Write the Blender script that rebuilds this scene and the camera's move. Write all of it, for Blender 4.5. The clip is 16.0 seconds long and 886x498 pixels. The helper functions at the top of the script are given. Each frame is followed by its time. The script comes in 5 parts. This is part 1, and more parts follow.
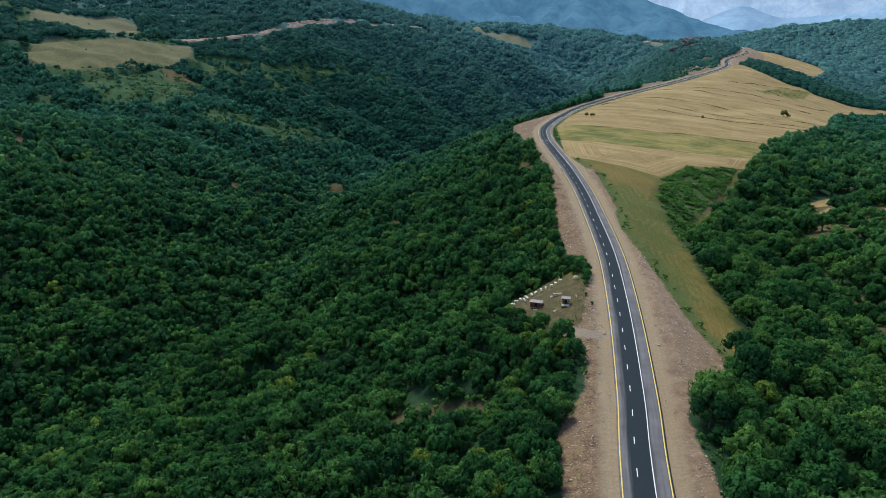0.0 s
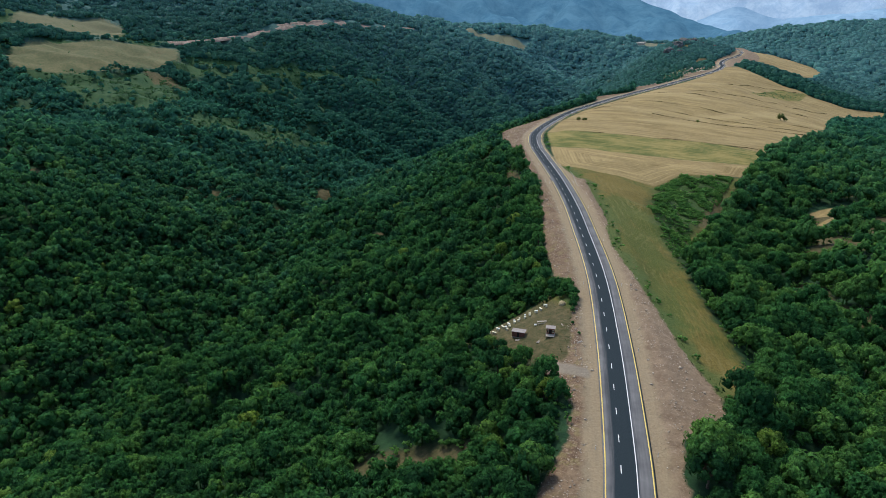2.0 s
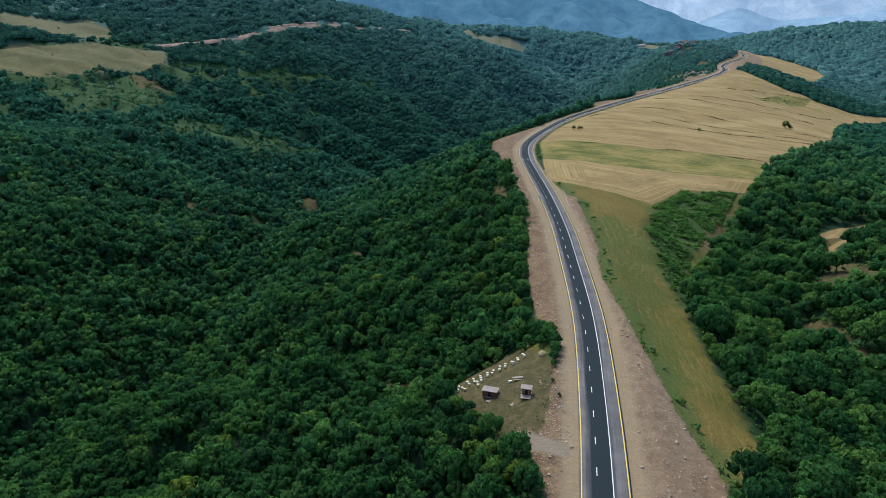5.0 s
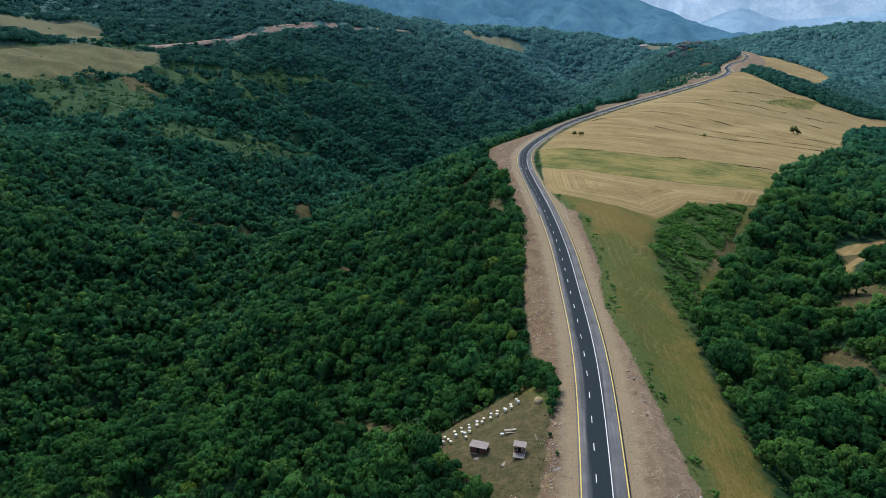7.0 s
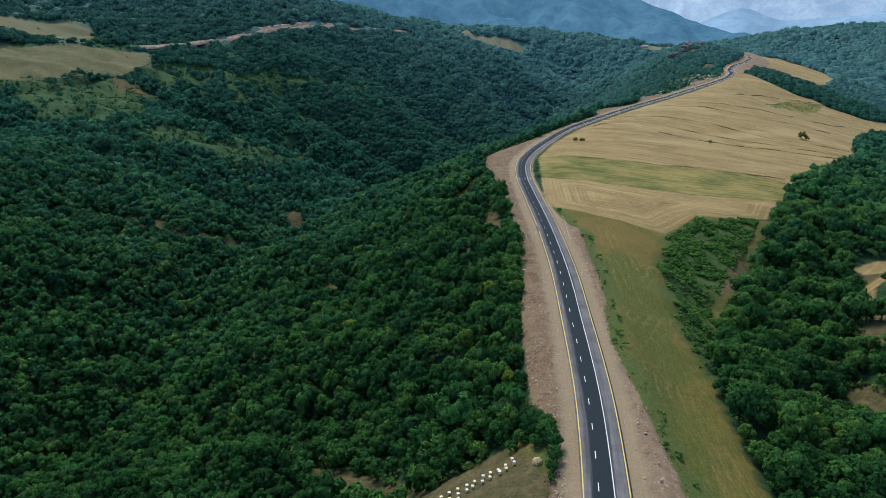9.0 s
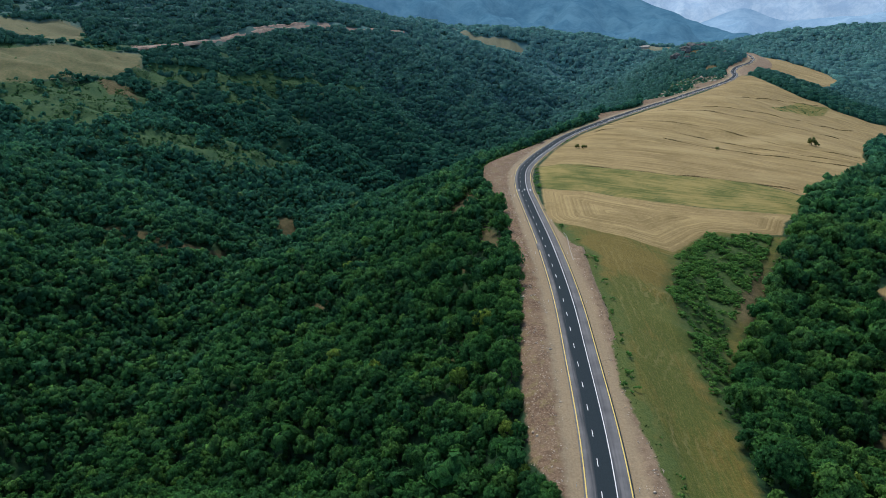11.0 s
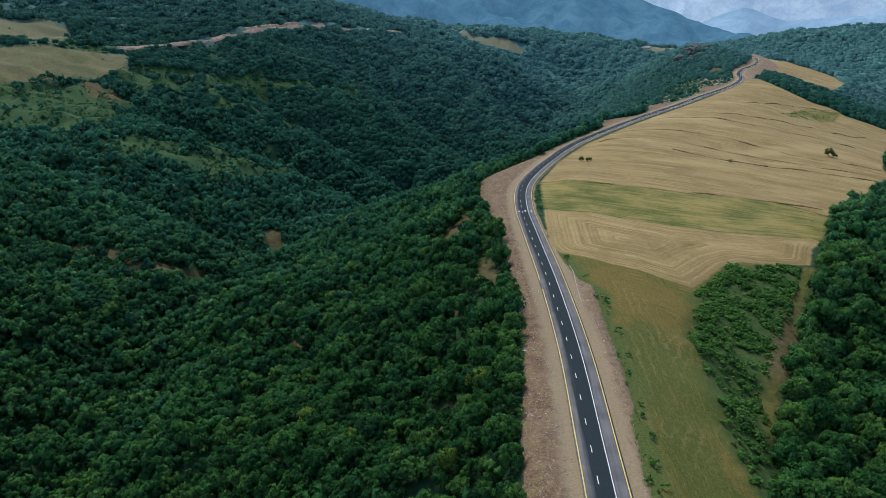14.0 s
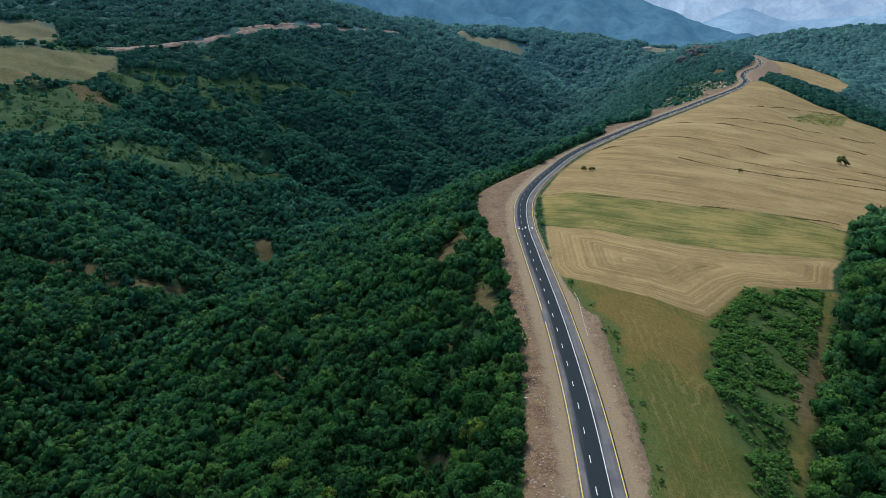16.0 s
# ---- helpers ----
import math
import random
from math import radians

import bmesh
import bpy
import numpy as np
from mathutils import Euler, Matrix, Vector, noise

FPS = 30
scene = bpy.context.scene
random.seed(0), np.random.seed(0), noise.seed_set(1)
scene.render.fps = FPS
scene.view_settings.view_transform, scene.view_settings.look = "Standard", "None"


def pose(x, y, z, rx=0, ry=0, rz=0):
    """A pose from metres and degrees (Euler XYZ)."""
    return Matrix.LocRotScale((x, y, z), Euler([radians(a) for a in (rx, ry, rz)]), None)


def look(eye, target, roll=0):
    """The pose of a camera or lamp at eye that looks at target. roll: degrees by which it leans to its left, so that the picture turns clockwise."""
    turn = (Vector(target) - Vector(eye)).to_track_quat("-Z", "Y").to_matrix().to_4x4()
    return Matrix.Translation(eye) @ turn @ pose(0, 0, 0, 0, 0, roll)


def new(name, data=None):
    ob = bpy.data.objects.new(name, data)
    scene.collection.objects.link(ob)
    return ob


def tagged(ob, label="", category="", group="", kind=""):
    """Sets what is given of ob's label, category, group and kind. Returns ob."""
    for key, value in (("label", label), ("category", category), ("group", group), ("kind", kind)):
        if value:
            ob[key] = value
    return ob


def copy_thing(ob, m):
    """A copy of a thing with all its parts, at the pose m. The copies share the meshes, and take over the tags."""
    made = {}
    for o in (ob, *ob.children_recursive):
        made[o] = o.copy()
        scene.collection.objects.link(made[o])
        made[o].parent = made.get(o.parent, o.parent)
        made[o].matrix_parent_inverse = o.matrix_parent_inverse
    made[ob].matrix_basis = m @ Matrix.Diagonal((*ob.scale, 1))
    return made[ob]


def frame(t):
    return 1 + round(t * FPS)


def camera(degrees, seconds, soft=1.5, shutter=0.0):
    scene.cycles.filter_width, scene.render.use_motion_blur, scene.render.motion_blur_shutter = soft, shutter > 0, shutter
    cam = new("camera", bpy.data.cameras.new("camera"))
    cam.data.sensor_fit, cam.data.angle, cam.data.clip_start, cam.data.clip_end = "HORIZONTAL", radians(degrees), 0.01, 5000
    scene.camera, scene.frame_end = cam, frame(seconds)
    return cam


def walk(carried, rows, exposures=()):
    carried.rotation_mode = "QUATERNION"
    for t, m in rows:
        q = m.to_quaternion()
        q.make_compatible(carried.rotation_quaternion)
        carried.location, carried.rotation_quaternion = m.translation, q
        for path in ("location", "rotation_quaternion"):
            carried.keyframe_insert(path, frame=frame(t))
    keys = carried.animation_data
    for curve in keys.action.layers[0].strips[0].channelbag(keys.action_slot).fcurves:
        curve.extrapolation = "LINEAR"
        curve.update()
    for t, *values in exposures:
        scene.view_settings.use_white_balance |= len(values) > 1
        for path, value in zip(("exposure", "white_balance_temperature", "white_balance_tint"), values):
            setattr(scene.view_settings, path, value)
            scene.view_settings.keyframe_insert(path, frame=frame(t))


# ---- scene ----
cam = camera(69.4, 16.0, soft=0.55)
METRES, EYE, TILT, LEAN, TURN = 200.0, 100.0, -19.5, 0.0, 0.0
ROWS = [
    (0.0, 0.0, 0.0, 0.0, 0.0, 0.0, -0.0),
    (0.5, 0.0058, 0.0232, 0.0101, -0.08, 0.03, 0.05),
    (1.0, 0.0141, 0.0487, 0.0216, -0.17, 0.03, 0.1),
    (1.5, 0.0245, 0.0716, 0.0317, -0.24, 0.04, 0.14),
    (2.0, 0.0379, 0.0965, 0.0424, -0.36, 0.05, 0.21),
    (2.5, 0.051, 0.1193, 0.0524, -0.42, 0.07, 0.23),
    (3.0, 0.0637, 0.1447, 0.0637, -0.38, 0.09, 0.23),
    (3.5, 0.0742, 0.169, 0.0743, -0.38, 0.1, 0.21),
    (4.0, 0.0847, 0.1958, 0.0861, -0.33, 0.12, 0.18),
    (6.5, 0.1198, 0.331, 0.1451, -0.2, 0.1, 0.06),
    (7.0, 0.1256, 0.3604, 0.1583, -0.19, 0.09, 0.05),
    (7.5, 0.1304, 0.3879, 0.1703, -0.2, 0.08, 0.02),
    (8.0, 0.1353, 0.4178, 0.1833, -0.21, 0.06, 0.01),
    (8.5, 0.1394, 0.4456, 0.1955, -0.23, 0.06, -0.01),
    (9.0, 0.1438, 0.4758, 0.2087, -0.24, 0.04, -0.01),
    (11.5, 0.1617, 0.6215, 0.2731, -0.32, -0.05, -0.1),
    (12.0, 0.1652, 0.6523, 0.287, -0.32, -0.08, -0.13),
    (12.5, 0.168, 0.6809, 0.3001, -0.33, -0.08, -0.14),
    (13.0, 0.1712, 0.7117, 0.3145, -0.35, -0.1, -0.16),
    (13.5, 0.174, 0.7401, 0.3279, -0.38, -0.12, -0.16),
    (14.0, 0.177, 0.7712, 0.3421, -0.41, -0.14, -0.19),
    (14.5, 0.1799, 0.7994, 0.3554, -0.44, -0.15, -0.2),
    (15.0, 0.1828, 0.8306, 0.3693, -0.45, -0.16, -0.21),
    (15.5, 0.1857, 0.8593, 0.3825, -0.48, -0.19, -0.23),
    (16.0, 0.1889, 0.8905, 0.3967, -0.51, -0.19, -0.23),
]
walk(cam, [(t, pose(0, 0, EYE, TILT, LEAN, TURN) @ pose(METRES * x, METRES * y, METRES * z, 90 + pitch, roll, yaw)) for t, x, y, z, yaw, pitch, roll in ROWS],
     exposures=[(0.0, 1.18), (7.5, 1.15), (11.5, 1.07), (16.0, 1.02)])

# ---- light: a bright overcast day ----
SUN_ELEVATION, SUN_ROTATION = radians(55), radians(-25)
world = bpy.data.worlds.new("overcast_sky")
scene.world = world
world.use_nodes = True
wn, wl = world.node_tree.nodes, world.node_tree.links
sky = wn.new("ShaderNodeTexSky")
sky.sky_type, sky.sun_disc = "NISHITA", False
sky.sun_elevation, sky.sun_rotation = SUN_ELEVATION, SUN_ROTATION
sky.altitude, sky.air_density, sky.dust_density, sky.ozone_density = 900, 1.0, 2.6, 1.0
wn["Background"].inputs["Strength"].default_value = 0.098
wl.new(sky.outputs["Color"], wn["Background"].inputs["Color"])
sun = new("sun", bpy.data.lights.new("sun", "SUN"))
sun.data.energy, sun.data.angle, sun.data.color = 1.25, radians(20), (1.0, 0.94, 0.83)
SUN_WAY = Vector((math.sin(SUN_ROTATION) * math.cos(SUN_ELEVATION), math.cos(SUN_ROTATION) * math.cos(SUN_ELEVATION), math.sin(SUN_ELEVATION)))
sun.matrix_world = look(SUN_WAY * 300, (0, 0, 0))


# ---- materials ----
class Nodes:
    """A short hand for building a node material."""

    def __init__(self, name, rough=0.85, spec=0.25):
        self.mat = bpy.data.materials.new(name)
        self.mat.use_nodes = True
        self.tree = self.mat.node_tree
        self.bsdf = self.tree.nodes["Principled BSDF"]
        self.bsdf.inputs["Roughness"].default_value = rough
        self.bsdf.inputs["Specular IOR Level"].default_value = spec

    def put(self, socket, value):
        if isinstance(value, bpy.types.NodeSocket):
            self.tree.links.new(value, socket)
        elif isinstance(value, tuple) and len(value) == 3 and socket.type == "RGBA":
            socket.default_value = (*value, 1)
        else:
            socket.default_value = value

    def node(self, kind, out=0, props=(), **ins):
        n = self.tree.nodes.new(kind)
        for k, v in props:
            if k == "operation":
                n.operation = v
            elif k == "blend_type":
                n.blend_type = v
            elif k == "data_type":
                n.data_type = v
            elif k == "attribute_name":
                n.attribute_name = v
            elif k == "clamp":
                n.clamp = v
        for k, v in ins.items():
            self.put(n.inputs[int(k[1:]) if k[0] == "i" and k[1:].isdigit() else k.replace("_", " ")], v)
        return n.outputs[out]

    def coord(self, sx=1.0, sy=1.0, sz=1.0):
        g = self.tree.nodes.new("ShaderNodeNewGeometry").outputs["Position"]
        return self.node("ShaderNodeMapping", Vector=g, Scale=(sx, sy, sz))

    def noise(self, size, detail=3.0, rough=0.6, vector=None, distort=0.0):
        """Noise with features of about the given size in metres, 0 to 1."""
        return self.node("ShaderNodeTexNoise", 0, Vector=vector or self.coord(), Scale=1.0 / size, Detail=detail, Roughness=rough, Distortion=distort)

    def attr(self, name):
        return self.node("ShaderNodeAttribute", 2, (("attribute_name", name),))

    def math(self, op, a, b=0.0):
        return self.node("ShaderNodeMath", 0, (("operation", op),), i0=a, i1=b)

    def step(self, value, low, high, a=0.0, b=1.0):
        return self.node("ShaderNodeMapRange", 0, Value=value, From_Min=low, From_Max=high, To_Min=a, To_Max=b)

    def mix(self, fac, a, b, how="MIX"):
        n = self.tree.nodes.new("ShaderNodeMix")
        n.data_type, n.blend_type = "RGBA", how
        self.put(n.inputs[0], fac), self.put(n.inputs[6], a), self.put(n.inputs[7], b)
        return n.outputs[2]

    def ramp(self, fac, *stops):
        n = self.tree.nodes.new("ShaderNodeValToRGB")
        while len(n.color_ramp.elements) < len(stops):
            n.color_ramp.elements.new(0.5)
        for e, (p, c) in zip(n.color_ramp.elements, stops):
            e.position, e.color = p, (*c, 1)
        self.put(n.inputs[0], fac)
        return n.outputs[0]

    def bump(self, height, strength, distance):
        n = self.node("ShaderNodeBump", 0, Strength=strength, Distance=distance, Height=height)
        self.put(self.bsdf.inputs["Normal"], n)

    def done(self, colour, rough=None):
        self.put(self.bsdf.inputs["Base Color"], colour)
        if rough is not None:
            self.put(self.bsdf.inputs["Roughness"], rough)
        return self.mat


def plain(name, a, b, size, rough=0.8, metal=0.0, spec=0.25, bump=0.0):
    """Two tones mingled at two scales, with fine relief."""
    n = Nodes(name, rough, spec)
    n.bsdf.inputs["Metallic"].default_value = metal
    big, fine = n.noise(size, 4), n.noise(size / 7, 3)
    f = n.step(n.math("ADD", n.math("MULTIPLY", big, 0.65), n.math("MULTIPLY", fine, 0.35)), 0.35, 0.65)
    if bump:
        n.bump(fine, 0.6, bump)
    return n.done(n.mix(f, a, b))


def foliage(name, near, cool=None, pale=None, own=False, leaf=0.7, thinness=0.34, calm=0.0):
    """Leaves: the tone varies from wood to wood, tree to tree, bough to bough and leaf to leaf, with distant haze mixed
    into the colour; light shines through them.
    """
    n = Nodes(name, 0.85, 0.04)
    tint = n.node("ShaderNodeObjectInfo", 5) if own else n.attr("tint")
    stops = (0.0, 0.5, 0.93, 0.985)
    tone = n.ramp(tint, *zip(stops, near))
    # haze painted into the leaf colour: first the hill tones, then the valley tones
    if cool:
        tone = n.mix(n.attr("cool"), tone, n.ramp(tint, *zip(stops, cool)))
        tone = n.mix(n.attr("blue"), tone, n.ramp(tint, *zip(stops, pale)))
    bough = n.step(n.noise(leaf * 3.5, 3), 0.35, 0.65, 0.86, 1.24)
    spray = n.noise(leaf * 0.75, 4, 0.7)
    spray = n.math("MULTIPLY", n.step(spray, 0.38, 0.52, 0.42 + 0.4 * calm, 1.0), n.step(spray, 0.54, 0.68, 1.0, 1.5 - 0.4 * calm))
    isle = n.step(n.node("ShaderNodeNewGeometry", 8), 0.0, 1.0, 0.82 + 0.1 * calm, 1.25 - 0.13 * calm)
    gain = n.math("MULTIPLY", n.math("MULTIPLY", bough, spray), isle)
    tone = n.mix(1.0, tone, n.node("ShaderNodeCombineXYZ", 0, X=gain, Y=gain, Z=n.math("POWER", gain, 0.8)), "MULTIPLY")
    # leaves stand out from their bough, so a spray is lit as the round of the crown is
    puff = n.tree.nodes.new("ShaderNodeVectorTransform")
    puff.vector_type, puff.convert_from, puff.convert_to = "NORMAL", "OBJECT", "WORLD"
    n.put(puff.inputs[0], n.node("ShaderNodeAttribute", 1, (("attribute_name", "puff"),)))
    n.put(n.bsdf.inputs["Normal"], n.node("ShaderNodeBump", 0, Strength=0.8, Distance=leaf * 0.6, Height=n.noise(leaf * 0.9, 5, 0.7), Normal=puff.outputs[0]))
    n.done(tone)
    thin = n.tree.nodes.new("ShaderNodeBsdfTranslucent")
    n.put(thin.inputs["Color"], n.mix(1.0, tone, (1.2, 1.25, 0.9), "MULTIPLY"))
    both = n.tree.nodes.new("ShaderNodeMixShader")
    both.inputs[0].default_value = thinness
    n.tree.links.new(n.bsdf.outputs[0], both.inputs[1])
    n.tree.links.new(thin.outputs[0], both.inputs[2])
    n.tree.links.new(both.outputs[0], n.tree.nodes["Material Output"].inputs["Surface"])
    return n.mat


# the hill and valley tones carry the blue of distant haze
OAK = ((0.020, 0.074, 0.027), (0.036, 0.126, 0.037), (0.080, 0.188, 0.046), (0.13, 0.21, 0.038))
HILL_OAK_HAZED = ((0.021, 0.096, 0.070), (0.035, 0.138, 0.097), (0.055, 0.176, 0.118), (0.10, 0.185, 0.10))
VALLEY_OAK_HAZED = ((0.116, 0.275, 0.290), (0.132, 0.300, 0.315), (0.152, 0.325, 0.332), (0.17, 0.31, 0.31))
M_LEAF = foliage("oak_leaves", OAK, HILL_OAK_HAZED, VALLEY_OAK_HAZED)
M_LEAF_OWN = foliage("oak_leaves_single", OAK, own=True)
# on these two, haze also weakens the contrast between leaf sprays
M_LEAF_MID = foliage("hillside_leaves_with_haze", OAK, HILL_OAK_HAZED, VALLEY_OAK_HAZED, leaf=1.2, thinness=0.42, calm=0.7)
M_LEAF_FAR = foliage("distant_leaves_with_haze", OAK, HILL_OAK_HAZED, VALLEY_OAK_HAZED, leaf=1.8, thinness=0.6, calm=1.0)
M_SHRUB = foliage("shrub_leaves", ((0.072, 0.190, 0.054), (0.104, 0.240, 0.066), (0.145, 0.285, 0.078), (0.18, 0.27, 0.07)), leaf=0.5, thinness=0.5, calm=0.5)
M_OLIVE = foliage("olive_green_leaves", ((0.080, 0.105, 0.036), (0.115, 0.140, 0.048), (0.15, 0.17, 0.06), (0.17, 0.17, 0.06)), leaf=0.5)
M_SCRUB = foliage("hillside_scrub_leaves", ((0.034, 0.112, 0.052), (0.054, 0.146, 0.062), (0.082, 0.176, 0.070), (0.12, 0.17, 0.06)), leaf=1.0, thinness=0.45, calm=0.8)
M_BARK = plain("bark", (0.06, 0.045, 0.032), (0.13, 0.10, 0.075), 0.4, 0.9, bump=0.03)
M_WHITE = plain("white_road_paint", (0.72, 0.72, 0.70), (0.85, 0.85, 0.83), 0.8, 0.6)
M_YELLOW = plain("yellow_road_paint", (0.66, 0.48, 0.09), (0.78, 0.62, 0.20), 1.5, 0.6)
M_CONCRETE = plain("pale_concrete", (0.30, 0.28, 0.24), (0.44, 0.41, 0.36), 0.8, 0.85, bump=0.01)
M_STONE = plain("rubble_stone", (0.34, 0.27, 0.19), (0.58, 0.50, 0.40), 2.0, 0.9, bump=0.03)
M_BOARD = plain("weathered_red_brown_boards", (0.12, 0.042, 0.028), (0.22, 0.085, 0.055), 0.5, 0.8, bump=0.01)
M_PALE_BOARD = plain("grey_sawn_boards", (0.30, 0.26, 0.21), (0.44, 0.39, 0.33), 0.4, 0.8, bump=0.01)
M_SHEET = plain("weathered_roof_sheet", (0.19, 0.165, 0.145), (0.33, 0.29, 0.26), 0.7, 0.6, spec=0.4)
# near-black for door, panes and band, and painted shade in openings
M_DARK = plain("black_and_opening_shade", (0.012, 0.010, 0.008), (0.025, 0.02, 0.016), 0.5, 0.9)
M_HIVE = plain("white_hive_paint", (0.62, 0.56, 0.38), (0.80, 0.74, 0.54), 0.3, 0.6)
M_HIVE_OLD = plain("cream_hive_paint", (0.46, 0.42, 0.28), (0.60, 0.56, 0.42), 0.3, 0.7)
M_HIVE_TIN = plain("hive_tin", (0.50, 0.51, 0.50), (0.66, 0.67, 0.66), 0.3, 0.5, metal=0.3)
M_STRAW_HEAP = plain("straw_heap", (0.30, 0.23, 0.12), (0.46, 0.37, 0.21), 0.4, 0.9, bump=0.05)
M_WEED = plain("green_weed_blades", (0.05, 0.10, 0.025), (0.11, 0.16, 0.045), 3.0, 0.8)
M_DRY_WEED = plain("withered_weeds", (0.075, 0.066, 0.028), (0.16, 0.122, 0.055), 6.0, 0.9)
M_HEAP = plain("heaped_stony_soil", (0.120, 0.084, 0.052), (0.25, 0.185, 0.118), 0.9, 0.9, bump=0.2)
M_CRAG = plain("weathered_crag", (0.075, 0.080, 0.078), (0.150, 0.150, 0.140), 7.0, 0.9, bump=0.5)
M_CUT = plain("cut_earth_bank", (0.13, 0.098, 0.074), (0.38, 0.29, 0.225), 12.0, 0.9, bump=0.4)


def asphalt():
    n = Nodes("asphalt", 0.9, 0.12)
    lat = n.attr("lat")
    long_way = n.coord()
    streak = n.node("ShaderNodeTexNoise", 0, Vector=n.node("ShaderNodeCombineXYZ", 0, X=n.math("MULTIPLY", lat, 1.1), Y=n.math("MULTIPLY", n.attr("run"), 0.035)), Scale=1.0, Detail=4.0, Roughness=0.6)
    patch = n.noise(7.0, 4, vector=long_way)
    fine = n.noise(0.25, 2)
    tar = n.mix(n.step(fine, 0.3, 0.7), (0.016, 0.026, 0.032), (0.026, 0.038, 0.044))
    dust = n.mix(n.step(patch, 0.35, 0.65), (0.150, 0.148, 0.147), (0.190, 0.188, 0.188))
    drift = n.math("MULTIPLY", n.math("SUBTRACT", streak, 0.5), 2.0)
    outer = n.math("MAXIMUM", n.step(n.math("ADD", lat, drift), 1.7, 2.7), n.step(n.math("SUBTRACT", drift, lat), 2.9, 4.3))
    wheel = n.math("MULTIPLY", outer, n.step(n.math("ADD", n.math("MULTIPLY", streak, 0.7), n.math("MULTIPLY", patch, 0.3)), 0.30, 0.64, 0.45, 0.95))
    n.bump(fine, 0.3, 0.01)
    wheel = n.math("MULTIPLY", wheel, n.step(lat, 5.75, 5.55))
    return n.done(n.mix(wheel, tar, dust))


def ground_material():
    """Forest floor, meadow, stubble and dug earth, each within its own bounds."""
    n = Nodes("ground", 0.92, 0.12)
    jag = n.math("SUBTRACT", n.noise(5.0, 5, 0.65), 0.5)
    wide = n.noise(26.0, 4)
    mid = n.noise(4.0, 4)
    fine = n.noise(0.7, 4, 0.7)

    def inside(name, soft, ragged):
        return n.step(n.math("ADD", n.attr(name), n.math("MULTIPLY", jag, ragged)), -soft, soft)

    floor = n.mix(n.step(mid, 0.35, 0.65), (0.010, 0.034, 0.015), (0.026, 0.070, 0.028))
    # distant floor is mixed with the pale blue of haze
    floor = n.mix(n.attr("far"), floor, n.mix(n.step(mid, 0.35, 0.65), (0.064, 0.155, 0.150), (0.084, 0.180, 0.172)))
    # dry meadow with greener hollows
    green = n.mix(n.step(fine, 0.3, 0.7), (0.052, 0.076, 0.015), (0.110, 0.124, 0.028))
    dry = n.mix(n.step(fine, 0.3, 0.7), (0.108, 0.086, 0.020), (0.190, 0.148, 0.040))
    swish = n.node("ShaderNodeTexNoise", 0, Vector=n.node("ShaderNodeCombineXYZ", 0, X=n.math("MULTIPLY", n.attr("lat"), 0.9), Y=n.math("MULTIPLY", n.attr("run"), 0.06)), Scale=1.0, Detail=5.0, Roughness=0.65, Distortion=0.6)
    blend = n.math("ADD", n.math("ADD", n.math("MULTIPLY", wide, 0.3), n.math("MULTIPLY", mid, 0.3)), n.math("MULTIPLY", swish, 0.5))
    blend = n.math("ADD", blend, n.math("MULTIPLY", n.attr("parched"), 0.026))
    meadow = n.mix(n.step(blend, 0.46, 0.63), green, dry)
    hay = n.node("ShaderNodeTexNoise", 0, Vector=n.node("ShaderNodeCombineXYZ", 0, X=n.math("MULTIPLY", n.attr("lat"), 2.6), Y=n.math("MULTIPLY", n.attr("run"), 0.22)), Scale=1.0, Detail=6.0, Roughness=0.72, Distortion=1.4)
    meadow = n.mix(n.step(hay, 0.53, 0.66, 0.0, 0.75), meadow, (0.205, 0.164, 0.056))
    meadow = n.mix(n.step(hay, 0.47, 0.36, 0.0, 0.6), meadow, (0.060, 0.062, 0.020))
    ruts = n.math("SINE", n.math("ADD", n.math("MULTIPLY", n.attr("grass"), 1.7), n.math("MULTIPLY", jag, 11.0)))
    ruts = n.math("MULTIPLY", n.step(ruts, 0.55, 0.95), n.step(wide, 0.46, 0.62, 0.0, 0.4))
    meadow = n.mix(ruts, meadow, (0.24, 0.20, 0.085))
    verge = n.math("ADD", n.attr("dirt"), n.math("MULTIPLY", n.math("SUBTRACT", n.noise(9.0, 4, 0.6), 0.5), 16.0))
    meadow = n.mix(n.step(verge, -8.0, -3.0, 0.0, 0.85), meadow, n.mix(n.step(fine, 0.3, 0.7), (0.042, 0.078, 0.020), (0.098, 0.132, 0.040)))
    lush = n.mix(n.step(mid, 0.35, 0.65), (0.028, 0.066, 0.018), (0.060, 0.098, 0.028))
    meadow = n.mix(inside("shrubs", 4.0, 14.0), meadow, lush)
    out = n.mix(inside("grass", 2.0, 9.0), floor, meadow)
    scrub = n.mix(n.step(n.math("ADD", n.math("MULTIPLY", wide, 0.5), n.math("MULTIPLY", mid, 0.5)), 0.40, 0.62), (0.018, 0.064, 0.026), (0.044, 0.092, 0.032))
    out = n.mix(inside("open", 5.0, 26.0), out, scrub)
    # open rough pasture on the far hills
    pasture = n.mix(n.step(n.math("ADD", n.math("MULTIPLY", wide, 0.5), n.math("MULTIPLY", mid, 0.5)), 0.40, 0.62), (0.082, 0.098, 0.038), (0.165, 0.148, 0.066))
    # haze painted into the pasture colour with distance
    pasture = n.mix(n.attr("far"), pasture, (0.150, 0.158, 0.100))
    out = n.mix(inside("pasture", 4.0, 22.0), out, pasture)
    # bare earth in clearings
    earth = n.mix(n.step(mid, 0.35, 0.66), (0.070, 0.064, 0.028), (0.142, 0.112, 0.058))
